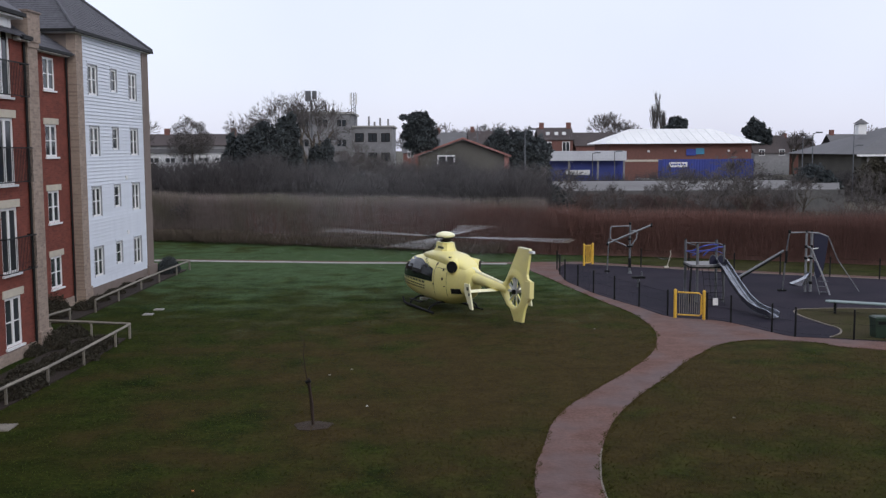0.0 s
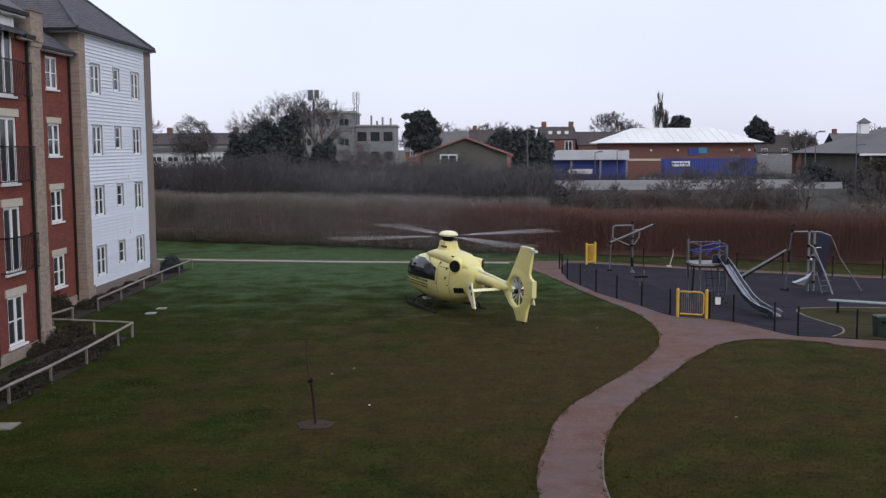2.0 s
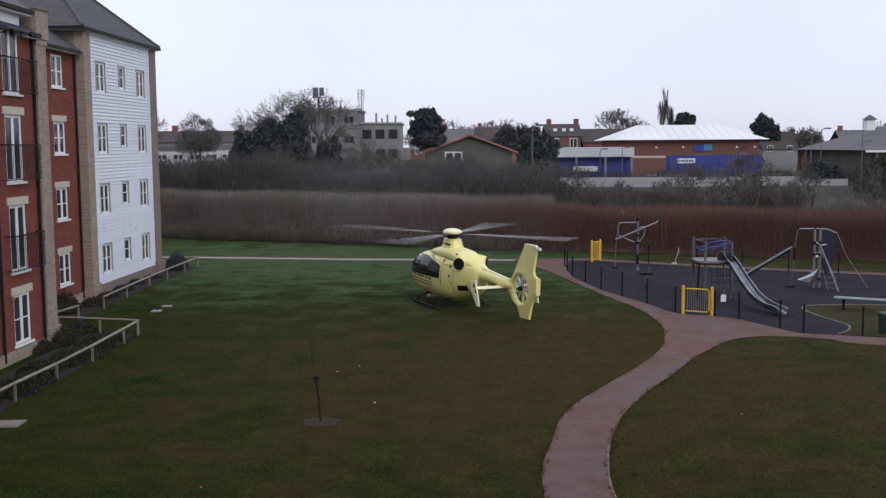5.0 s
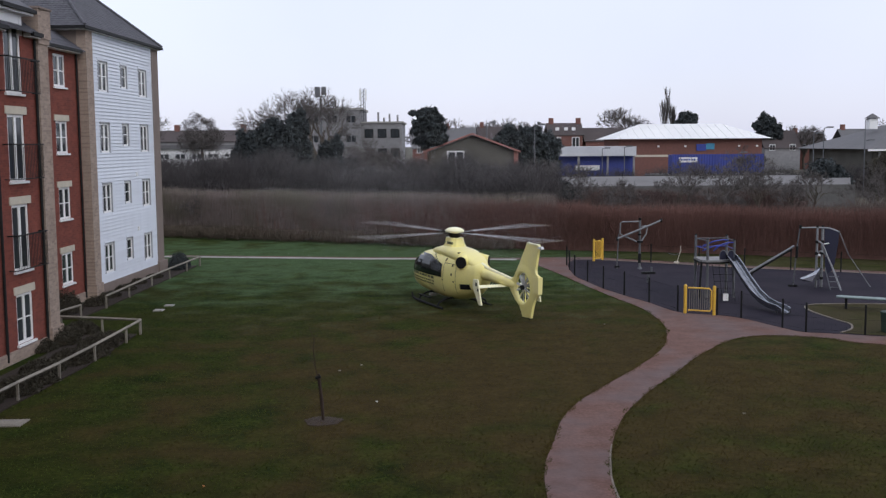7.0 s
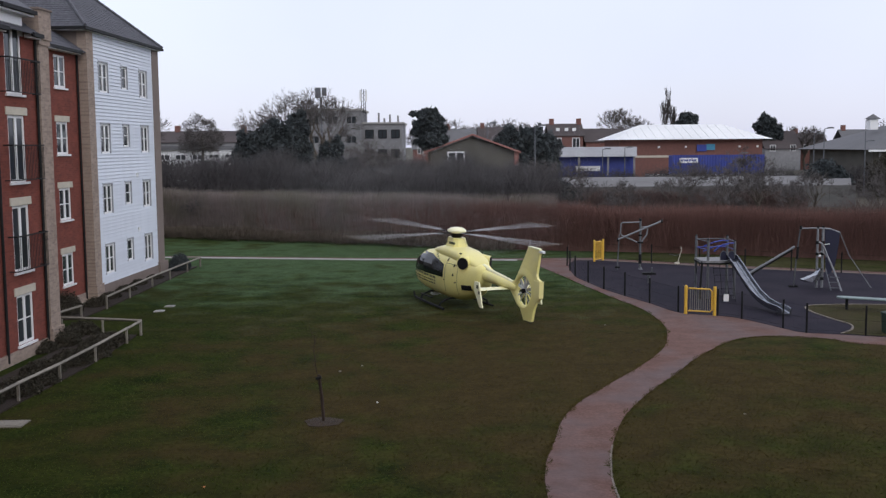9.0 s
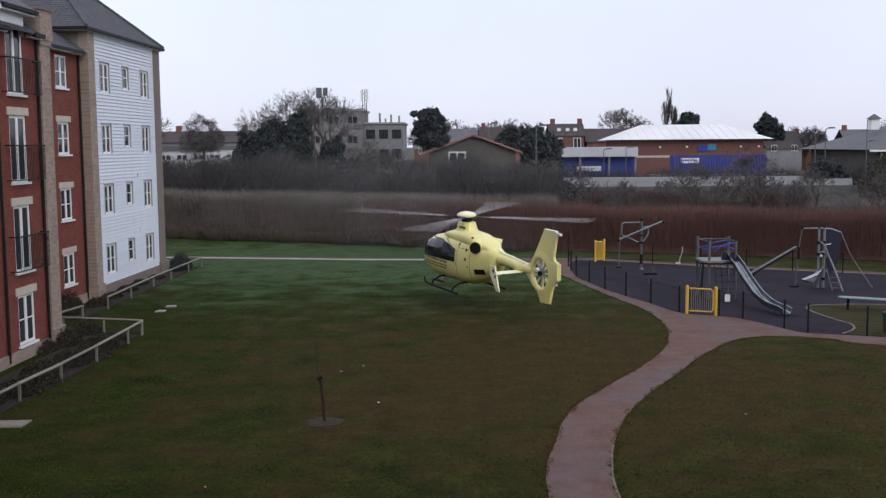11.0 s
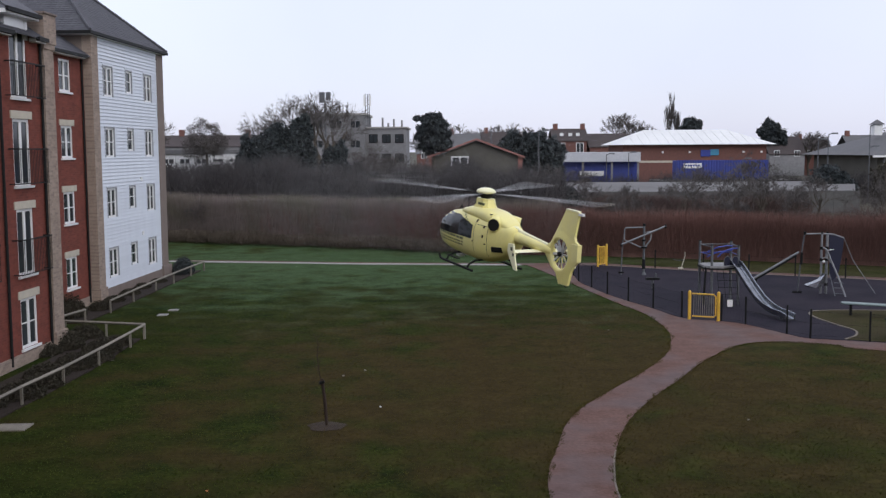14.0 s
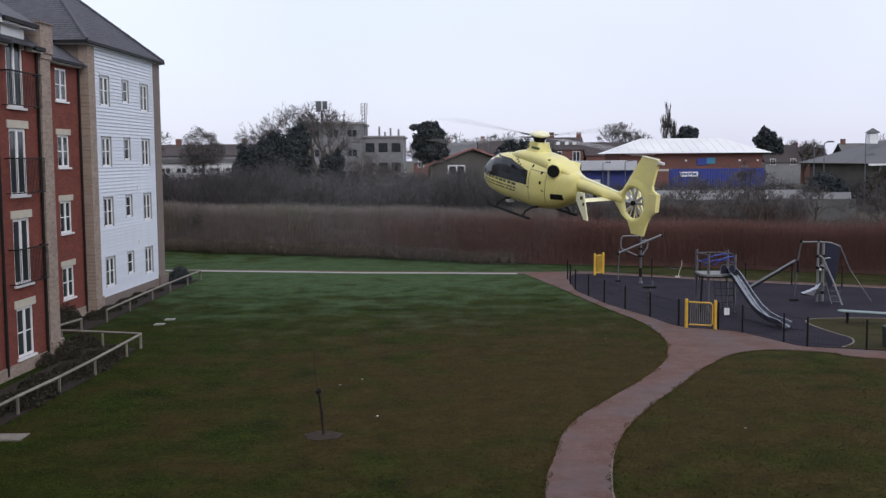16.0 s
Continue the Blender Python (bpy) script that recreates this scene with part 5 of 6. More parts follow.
for dx, dy in ((-0.25, -0.25), (0.25, -0.25), (0, 0.3)):
    part("leg", bar([(dx, dy, -1.9), (dx, dy, 2.4)], 0.05, 6), GALV, ms)
for k in range(8):
    part("brace", bar([(-0.25, -0.25, -1.6 + 0.48 * k), (0.25, -0.25, -1.2 + 0.48 * k)], 0.03, 5), GALV, ms)
for dx in (-0.35, 0.35):
    part("antenna", boxes((dx - 0.11, dx + 0.11, -0.45, -0.3, 0.9, 2.3)), WHITE, ms)
tk = empty("water_tank", pose(-13.6, 118, 0), "grey tank on a post above the trees", "tank")
part("post", bar([(0, 0, 0), (0, 0, 12.0)], 0.12, 8), GALV, tk)
part("tank", boxes((-0.62, -0.05, -0.4, 0.4, 11.9, 13.0)), GALV, tk)
part("lamp_box", boxes((0.12, 0.62, -0.3, 0.3, 12.1, 13.0)), GALV, tk)
part("bracket", bar([(-0.7, -0.42, 11.85), (0.7, -0.42, 11.85)], 0.05, 6), GALV, tk)

# dark gabled hall with red bargeboards
hall = empty("hall", pose(0, 0, 0), "dark clad gabled hall with red bargeboards and white window", "building")
part("wall", boxes((-1.2, 8.2, 110, 128, -0.2, 5.5)), DARKWALL, hall)
g = bmesh.new()
loft(g, [[(-1.2, y, 5.5), (8.2, y, 5.5), (3.5, y, 7.2)] for y in (110, 128)])
part("gable", g, DARKWALL, hall)
gable_roof(hall, -1.2, 8.2, 110, 128, 5.62, 7.45, GREYROOF, "y", 0.4)
part("bargeboard", bar([(-1.7, 109.5, 5.55), (3.5, 109.5, 7.45), (8.7, 109.5, 5.5)], 0.13, 4), REDTRIM, hall)
part("corner_board", boxes((8.0, 8.5, 109.9, 110.05, 4.2, 5.6)), REDTRIM, hall)
facade_windows(hall, 110, [(0.8, 4.5)], 1.9, 1.15)
shed = house(-9, -1, 100, 104, 3.2, 3.9, DARKWALL, CONCRETE, label="low shed with pale flat roof behind the scrub", name="shed")

# houses and roofs along the skyline
house(21.5, 28.0, 200, 208, 8.0, 10.4, FARBRICK, FARROOF, windows=((22.3, 5.6), (25.9, 5.6)), w=1.5, h=2.0, label="red brick house with slate roof and white bay windows", chimneys=(21.8, 27.2))
for x in (22.8, 24.5, 26.0):
    ob = part("roof_window", boxes((x, x + 0.7, 200.6, 200.9, 8.9, 9.5)), WHITE, bpy.data.objects["house.001"] if "house.001" in bpy.data.objects else None)
house(28.6, 37, 200, 208, 6.8, 9.4, FARBRICK, FARROOF, label="brick house with dark tiled roof")
for k, (x, w, e, r) in enumerate(((1, 7, 8.0, 10.6), (9, 6, 8.2, 11.0), (16, 7, 7.8, 10.4), (-6, 6, 7.5, 10.0), (74, 8, 7.0, 9.6), (83, 7, 7.0, 9.2), (91, 9, 7.2, 9.8), (101, 8, 7.0, 9.4), (66, 7, 6.8, 9.0))):
    house(x, x + w, 228 + (k % 3) * 4, 238 + (k % 3) * 4, e - 2, r - 0.6, FARBRICK if k % 2 else GREYWALL, FARROOF if k % 3 else GREYROOF,
          windows=((x + 1, 4.4), (x + w - 2.4, 4.4)), w=1.3, h=1.4, label="far terraced house with tiled roof", chimneys=(x + 0.4,))

# store with pale hip roof
store = empty("store", pose(0, 0, 0), "red brick store with broad pale hipped roof", "building")
part("wall", boxes((30, 54, 171, 186, -0.2, 7.0)), FARBRICK, store)
part("band", boxes((29.95, 54.05, 170.9, 171, 4.0, 4.35)), STONE, store, "pale stone band")
hip_roof(store, 28.7, 55.3, 169.6, 187.4, 7.0, 9.6, 6.2, WHITEROOF, 18)
part("sign", boxes((43.0, 44.6, 170.8, 170.95, 5.0, 6.1)), BLUEPAINT, store, "blue sign panel")
part("sign", boxes((44.61, 46.0, 170.8, 170.95, 5.2, 6.2)), mat("teal_panel", (0.05, 0.25, 0.40), (0.04, 0.2, 0.33), 0.5), store, "teal sign panel")
for x in (32, 36.5, 41, 50, 53):
    part("wall_lamp", boxes((x, x + 0.3, 170.8, 171, 5.6, 5.9)), WHITE, store)

# white canopy with blue doors
cn = empty("canopy_building", pose(0, 0, 0), "low building with white fascia above blue bays", "building")
part("fascia", boxes((14.5, 27.0, 140, 150, 4.6, 5.9)), mat("dull_white_sheet", (0.52, 0.53, 0.56), (0.42, 0.43, 0.46), 0.6, 0.4, 5, 0), cn)
part("wall", boxes((15.0, 26.9, 141.5, 149.9, -0.2, 4.6)), BLUECON, cn)
for x in (15.2, 19.0, 23.0, 26.6):
    part("column", boxes((x, x + 0.25, 140.2, 140.5, -0.2, 4.6)), GREYWALL, cn)
part("door", boxes((18.8, 22.2, 141.38, 141.48, 2.6, 3.3)), WHITE, cn)


def container(x, y, z, length, label):
    c = empty("container", pose(x, y, z), label, "container", group="blue containers in the yard")
    n = int(length / 0.35)
    front = []
    for k in range(n):
        front += [(k * 0.35, 0), (k * 0.35 + 0.08, -0.05), (k * 0.35 + 0.22, -0.05), (k * 0.35 + 0.30, 0)]
    bm = bmesh.new()
    prism(bm, front + [(length, 0), (length, 2.4), (0, 2.4)], 0.05, 2.55)
    part("body", bm, BLUECON, c)
    for cx in (-0.02, length - 0.13):
        part("corner_post", boxes((cx, cx + 0.15, -0.08, 0.1, 0, 2.6)), BLUECON, c)
    part("top_rail", boxes((0.13, length - 0.13, -0.08, 0.0, 2.48, 2.6)), BLUECON, c)
    return c


plinth = sheet("container_base", [(28, 133.6), (46, 133.6), (46, 139), (28, 139)], -0.2, 2.2, CONCRETE, "raised concrete standing below the containers", "yard")
first = container(30.8, 135, 2.2, 6.05, "blue corrugated steel container with white sign")
container(36.95, 135.3, 2.2, 6.05, "blue corrugated steel container in the yard")
panel = part("sign", boxes((0.9, 3.3, -0.12, -0.05, 1.55, 2.2)), WHITE, first, "white sign board")
for k in range(6):
    part("lettering", boxes((1.1 + k * 0.34, 1.34 + k * 0.34, -0.135, -0.122, 1.78, 2.02)), BLUEPAINT, panel)

# raised pale yard behind a concrete panel wall
sheet("yard", [(11.5, 100.2), (40.5, 100.2), (52, 129), (14.0, 129)], -0.2, 2.15, PALEGROUND, "raised pale wet concrete yard", "yard")
DARKCONCRETE = mat("weathered_concrete", (0.13, 0.125, 0.12), (0.09, 0.09, 0.088), 0.95, 0.8, 8, 0.2)
yw = empty("yard_wall", pose(0, 0, 0), "long grey concrete panel wall", "wall")
for k in range(23):
    part("panel", boxes((11.0 + k * 1.3, 12.28 + k * 1.3, 99.95, 100.15, -0.2, 2.1 + 0.02 * (k % 3))), DARKCONCRETE, yw)

# large grey-roofed store on the right
rs = empty("large_store", pose(4.0, 0, 0), "wide store with grey tiled hip roof and columns", "building")
# The dark wall colour stands for the shade behind the columns.
part("wall", boxes((60.5, 104, 152, 178, -0.2, 5.2)), DARKWALL, rs)
hip_roof(rs, 59.0, 106, 150, 180, 5.2, 10.0, 13, GREYROOF)
part("fascia", boxes((59.1, 105.9, 150.02, 150.3, 4.9, 5.2)), WHITE, rs)
for k in range(14):
    part("column", boxes((60.9 + k * 2.6, 61.15 + k * 2.6, 150.6, 150.85, -0.2, 4.9)), GREYWALL, rs)
cp = part("cupola", boxes((65.0, 66.3, 164, 165.3, 8.3, 10.0)), WHITE, rs, "white roof cupola")
cr = bmesh.new()
loft(cr, [[(64.7, 163.7, 10.0), (66.6, 163.7, 10.0), (66.6, 165.6, 10.0), (64.7, 165.6, 10.0)], [(65.6, 164.6, 10.8), (65.7, 164.6, 10.8), (65.7, 164.7, 10.8), (65.6, 164.7, 10.8)]])
part("cupola_roof", cr, GREYROOF, cp)


def lamp_post(x, y, h, label="tall grey street lamp column"):
    p = empty("street_lamp", pose(x, y, 0), label, "street lamp", group="street lamps")
    part("column", bar([(0, 0, -0.2), (0, 0, h)], [0.08, 0.05], 8), GALV, p)
    part("arm", bar([(0, 0, h - 0.03), (0.5, -0.2, h + 0.1)], 0.05, 6), GALV, p)
    part("lantern", boxes((0.3, 1.0, -0.45, -0.05, h + 0.02, h + 0.2)), GALV, p)
    return p


lamp_post(9.3, 100, 8.1)
lamp_post(50.0, 120, 8.9)
lamp_post(44.7, 122, 7.3)
lamp_post(47.4, 126, 8.0)
for x, y, h in ((22.0, 138, 5.6), (25.0, 138, 5.8), (37.5, 128, 5.0), (52.5, 126, 6.4), (5.2, 112, 8.6)):
    lamp_post(x, y, h, "slim grey lamp column in the yard")


# ---- playground ----
def fence():
    f = empty("playground_fence", pose(0, 0, 0), "low dark metal mesh fence round the playground", "fence")
    posts = [(6.62, 52.9), (6.5, 50.8), (6.47, 48.61), (6.77, 46.38), (7.14, 44.16), (7.69, 42.14), (8.32, 40.13), (8.95, 37.95)]
    posts2 = [(10.2, 37.05), (10.88, 36.35), (11.72, 34.4), (12.22, 33.54), (13.93, 32.89), (15.9, 32.1), (17.9, 31.3), (19.9, 30.5)]
    back = [(8.9, 55.2), (11.2, 53.7), (13.4, 52.3), (15.4, 51.1), (17.4, 50.1), (19.5, 49.1), (21.5, 48.1), (24, 47.1)]
    for run in (posts, posts2, back):
        for x, y in run:
            part("post", bar([(x, y, -0.2), (x, y, 1.02)], 0.035, 8), BLACK, f)
        for a, b in zip(run, run[1:]):
            bm = bmesh.new()
            for z in (0.12, 0.52, 0.92):
                tube(bm, [(*a, z), (*b, z)], 0.005, 4)
            n = int(math.dist(a, b) / 0.11)
            for k in range(1, n):
                x, y = a[0] + (b[0] - a[0]) * k / n, a[1] + (b[1] - a[1]) * k / n
                tube(bm, [(x, y, 0.06), (x, y, 0.94)], 0.0012, 3, caps=False)
            part("mesh_panel", bm, BLACK, f)
    sg = part("notice", boxes((10.34, 10.53, 36.80, 36.82, 0.58, 0.84)), WHITE, f, "small white notice")
    return f


fence()


def gate(a, b, h, bars):
    """A yellow gate with round posts and upright bars."""
    d = Vector((b[0] - a[0], b[1] - a[1], 0))
    g = empty("gate", pose(a[0], a[1], 0, 0, 0, math.degrees(math.atan2(d.y, d.x))), "yellow steel playground gate with upright bars, closed", "gate", group="playground gates")
    L = d.length
    for x in (0, L):
        part("post", bar([(x, 0, -0.2), (x, 0, h + 0.06), (x, 0, h + 0.10)], [0.06, 0.06, 0.03], 12), GATEYELLOW, g)
    part("frame", bar([(0.10, 0, 0.14), (L - 0.16, 0, 0.14), (L - 0.10, 0, 0.22), (L - 0.10, 0, h - 0.10), (L - 0.18, 0, h - 0.02), (0.10, 0, h - 0.02)], 0.03, 8), GATEYELLOW, g)
    for k in range(bars):
        x = 0.16 + (L - 0.34) * k / (bars - 1)
        part("bar", bar([(x, 0, 0.15), (x, 0, h - 0.03)], 0.012, 6), TIMBER if bars > 8 else GATEYELLOW, g)
    return g


gate((9.13, 37.52), (10.09, 37.08), 1.0, 10)
gate((8.30, 54.6), (8.84, 55.1), 1.1, 8)


PALEPLATE = mat("pale_deck_plate", (0.26, 0.255, 0.25), (0.18, 0.18, 0.18), 0.6, 4, 30, 0)


def slide_tower():
    t = empty("climbing_tower", pose(11.4, 41.8, 0), "galvanised climbing tower with blue rails and steel slide", "play equipment")
    for x, y, top in ((-0.50, -0.62, 2.42), (0.58, -0.62, 2.38), (-0.68, 0.62, 2.50), (0.62, 0.62, 2.46)):
        leg = part("leg", bar([(x, y, -0.2), (x, y, top)], 0.055, 10), GALV, t)
        part("cap", bar([(x, y, top), (x, y, top + 0.05)], [0.06, 0.03], 10), BLACK, leg)
    part("strut", bar([(-0.72, -0.55, 1.54), (-0.86, -0.75, -0.1)], 0.045, 8), BLACK, t)
    part("platform", prism(bmesh.new(), [(-0.78, -0.55), (-0.6, -0.72), (-0.05, -0.80), (0.2, -0.68), (0.66, -0.66), (0.66, 0.66), (-0.74, 0.66)], 1.50, 1.58), PALEPLATE, t, "pale platform plate")
    part("platform_edge", prism(bmesh.new(), [(-0.80, -0.56), (-0.61, -0.74), (-0.05, -0.82), (0.22, -0.69), (0.68, -0.68), (0.68, 0.68), (-0.76, 0.68)], 1.44, 1.499), BLACK, t)
    for z in (2.02, 2.36):
        part("rail", bar([(-0.50, -0.62, z), (-0.68, 0.62, z), (0.62, 0.62, z), (0.58, -0.62, z)], 0.02, 8), BLUEPAINT if z < 2.2 else GALV, t)
    part("hoop", bar([(-0.28, -0.66, 1.95), (-0.12, -0.68, 2.12), (0.10, -0.68, 2.24), (0.35, -0.66, 2.29), (0.58, -0.62, 2.30)], 0.030, 8), BLUEPAINT, t)
    part("hoop", bar([(-0.5, 0.1, 2.10), (-0.1, 0.0, 2.28), (0.3, 0.1, 2.34), (0.6, 0.3, 2.30)], 0.028, 8), BLUEPAINT, t)
    part("hoop", bar([(-0.45, 0.4, 1.85), (0.0, 0.35, 2.05), (0.6, 0.45, 2.12)], 0.026, 8), BLUEPAINT, t)
    # two arched navy plates beside the slide's entry
    for x in (-0.02, 0.30):
        arch = bmesh.new()
        rim = [(x, 1.60)] + [(x + 0.14 - 0.14 * math.cos(k * math.pi / 8), 1.78 + 0.20 * math.sin(k * math.pi / 8)) for k in range(9)] + [(x + 0.28, 1.60)]
        loft(arch, [[(q, y, z) for q, z in rim] for y in (-0.62, -0.66)])
        plate = part("arch_panel", arch, NAVY, t, "navy arched panel")
        part("arch_rim", bar([(q, -0.665, z) for q, z in rim], 0.014, 6), GALV, plate)
    for k in range(5):
        z = 0.25 + 0.26 * k
        part("rope", bar([(-0.35, -1.38 + 0.13 * k, z), (0.42, -1.38 + 0.13 * k, z)], 0.011, 5), BLACK, t)
    for k in range(4):
        x = -0.35 + 0.257 * k
        part("rope", bar([(x, -1.45, 0.0), (x, -0.8, 1.5)], 0.011, 5), BLACK, t)
    # slide: a shallow trough with rolled sides
    way = [(0.42, -0.62, 1.64), (0.46, -0.95, 1.55), (0.52, -1.35, 1.36), (0.62, -2.2, 0.92), (0.74, -3.1, 0.50), (0.86, -3.7, 0.30), (1.0, -4.25, 0.20), (1.16, -4.75, 0.17), (1.24, -5.0, 0.10)]
    rings = []
    for x, y, z in way:
        w = 0.20
        rings.append([(x - w, y, z + 0.17), (x - w + 0.035, y, z + 0.19), (x - w + 0.06, y, z + 0.05), (x - 0.1, y, z + 0.005), (x + 0.1, y, z + 0.005), (x + w - 0.06, y, z + 0.05), (x + w - 0.035, y, z + 0.19), (x + w, y, z + 0.17), (x + w - 0.02, y, z - 0.02), (x - w + 0.02, y, z - 0.02)])
    sl = part("slide", loft(bmesh.new(), rings), STEEL, t, "polished steel slide")
    for side in (-0.19, 0.19):
        part("slide_edge", bar([(x + side, y, z + 0.19) for x, y, z in way], 0.022, 6), STEEL, sl)
    part("slide_leg", bar([(1.08, -4.5, 0.16), (1.08, -4.5, -0.2)], 0.04, 8), GALV, sl)
    return t


slide_tower()


def rocker():
    PALESTEEL = mat("pale_galvanised_steel", (0.25, 0.255, 0.265), (0.17, 0.175, 0.185), 0.5, 4, 30, 0, metal=0.3)
    r = empty("swing_frame", pose(10.06, 51.0, 0), "galvanised mast with square frame and long tilted bar", "play equipment")
    mast = part("mast", bar([(0, 0, -0.2), (0, 0, 2.48)], 0.06, 10), GALV, r)
    for z0, z1, rad in ((0.32, 0.80, 0.08), (1.36, 1.44, 0.16), (1.72, 1.80, 0.10), (2.48, 2.60, 0.07)):
        part("collar", bar([(0, 0, z0), (0, 0, z1)], rad, 10), BLACK, mast)
    part("foot", bar([(0.02, 0, 0.0), (0.02, 0, 0.12)], [0.13, 0.08], 10), GALV, mast)
    part("frame", bar([(0.0, 0, 2.42), (-0.90, 0, 2.40), (-0.98, 0, 2.32), (-1.0, 0, 1.86), (-0.94, 0, 1.76), (-0.06, 0, 1.36)], 0.035, 8), PALESTEEL, r)
    part("frame", bar([(0.02, 0, 2.15), (0.30, 0, 2.20), (0.36, 0, 2.05), (0.32, 0, 1.78), (0.05, 0, 1.40)], 0.035, 8), PALESTEEL, r)
    part("arm", bar([(-1.16, -0.08, 1.55), (1.02, -0.10, 2.46)], 0.048, 8), PALESTEEL, r)
    for x, z in ((-1.16, 1.55), (1.04, 2.47)):
        part("grip", bar([(x, -0.14, z - 0.06), (x + 0.03, -0.02, z + 0.06)], 0.055, 8), BLACK, r)
    post = part("post", bar([(-1.05, 0.05, 1.80), (-1.10, 0.05, 0.9), (-1.13, 0.05, -0.1)], 0.03, 8), GALV, r)
    part("foot", bar([(-1.26, 0.05, 0.14), (-1.0, 0.05, 0.14)], 0.05, 8), BLACK, post)
    return r


rocker()


def spring_seat(x, y, label):
    s = empty("spring_rocker", pose(x, y, 0), label, "play equipment", group="small play seats")
    part("spring", bar([(0, 0, -0.1), (0, 0, 0.42)], 0.06, 8), GALV, s)
    part("seat", boxes((-0.3, 0.3, -0.12, 0.12, 0.42, 0.52)), BLACK, s)
    part("handle", bar([(0.15, -0.1, 0.5), (0.15, -0.1, 0.72), (0.15, 0.1, 0.72), (0.15, 0.1, 0.5)], 0.02, 6), GALV, s)


spring_seat(9.46, 45.9, "small black spring seat on a grey post")
tp = empty("twist_post", pose(12.6, 53.0, 0), "thin grey twisting post with small platform", "play equipment")
part("post", bar([(-0.2, 0, -0.1), (-0.12, 0, 0.3), (0.02, 0, 0.75), (0.0, 0, 0.95)], 0.022, 8), STONE, tp)
part("bar", bar([(-0.62, 0, 0.58), (-0.3, 0, 0.50), (-0.02, 0, 0.56)], 0.016, 6), GALV, tp)
part("platform", boxes((-0.32, -0.08, -0.1, 0.1, 0.06, 0.14)), STONE, tp)


def climbing_mast():
    c = empty("play_climber", pose(16.4, 44.0, 0), "galvanised climbing mast with navy panel, hoops and cables", "play equipment")
    PALESTEEL = bpy.data.materials["pale_galvanised_steel"]
    for x, y in ((0.0, 0.0), (0.27, 0.1)):
        m = part("mast", bar([(x, y, -0.2), (x, y, 2.62)], 0.06 if x else 0.05, 10), PALESTEEL, c)
        part("cap", bar([(x, y, 2.62), (x, y, 2.72)], 0.05, 8), BLACK, m)
        for z in (0.35, 1.95, 1.45):
            part("collar", bar([(x, y, z), (x, y, z + 0.12)], 0.075, 8), BLACK, m)
    pan = bmesh.new()
    loft(pan, [[(0.34, y, 2.58), (0.70, y, 2.54), (0.99, y, 2.40), (0.97, y, 2.0), (0.82, y, 1.0), (0.70, y, 0.72), (0.44, y, 0.50)] for y in (0.08, 0.12)])
    part("panel", pan, NAVY, c, "navy blue sail-shaped panel")
    part("top_rail", bar([(-0.76, 0.0, 2.57), (-0.70, 0, 2.63), (0, 0, 2.64), (0.55, 0.1, 2.60), (1.0, 0.1, 2.43)], 0.032, 8), PALESTEEL, c)
    left = part("post", bar([(-0.76, 0.0, 2.60), (-0.84, 0.1, 1.73), (-0.90, 0.3, -0.1)], 0.032, 8), GALV, c)
    part("cap", bar([(-0.74, 0.0, 2.60), (-0.74, 0.0, 2.74)], 0.06, 8), BLACK, left)
    part("grip", bar([(-0.85, 0.05, 1.30), (-0.84, 0.05, 1.82)], 0.06, 8), BLACK, left)
    part("foot", bar([(-1.1, 0.3, 0.05), (-0.72, 0.3, 0.05)], 0.06, 8), BLACK, left)
    part("arch", bar([(0.02, -0.1, 2.05), (0.14, -0.12, 1.98), (0.24, -0.15, 1.80), (0.36, -0.2, 1.47), (0.56, -0.4, 0.90), (0.68, -0.7, 0.35), (0.72, -1.1, -0.1)], 0.038, 8), PALESTEEL, c)
    part("arch", bar([(0.0, -0.1, 1.55), (0.10, -0.12, 1.62), (0.26, -0.14, 1.55), (0.34, -0.2, 1.40)], 0.030, 8), PALESTEEL, c)
    part("cable", bar([(1.0, 0.1, 2.43), (1.42, 0.08, 1.45), (2.40, 0.0, 0.0)], 0.020, 5), PALESTEEL, c)
    part("tie", bar([(0.30, -0.02, 1.92), (0.52, -0.02, 1.95)], 0.02, 6), WHITE, c)
    part("joint", bar([(0.02, -0.14, 1.44), (0.10, -0.14, 1.44)], 0.05, 8), WHITE, c)
    seat = bmesh.new()
    loft(seat, [[(-0.66, y + 0.12, 0.40), (-0.42, y, 0.52), (-0.10, y, 0.66), (0.06, y, 0.92), (0.12, y, 0.90), (0.02, y, 0.45), (-0.30, y, 0.30), (-0.62, y + 0.12, 0.33)] for y in (-0.35, 0.05)])
    part("seat", seat, STEEL, c, "curved steel seat")
    for z in (0.12, 0.36, 0.58):
        part("rung", bar([(0.32, -0.7, z), (0.70, -0.8, z)], 0.018, 6), GALV, c)
    part("ladder_side", bar([(0.34, -0.9, -0.1), (0.30, -0.2, 0.9)], 0.022, 6), GALV, c)
    # long sloping balance beam with a dark underside
    beam = part("beam", bar([(-2.75, 0.7, 0.58), (-0.84, 0.4, 1.80)], 0.055, 8), PALESTEEL, c)
    part("beam_strip", bar([(-2.70, 0.66, 0.53), (-0.95, 0.37, 1.66)], 0.045, 6), BLACK, beam)
    part("beam_post", bar([(-2.6, 0.7, 0.62), (-2.6, 0.7, -0.2)], 0.05, 8), BLACK, c)
    return c


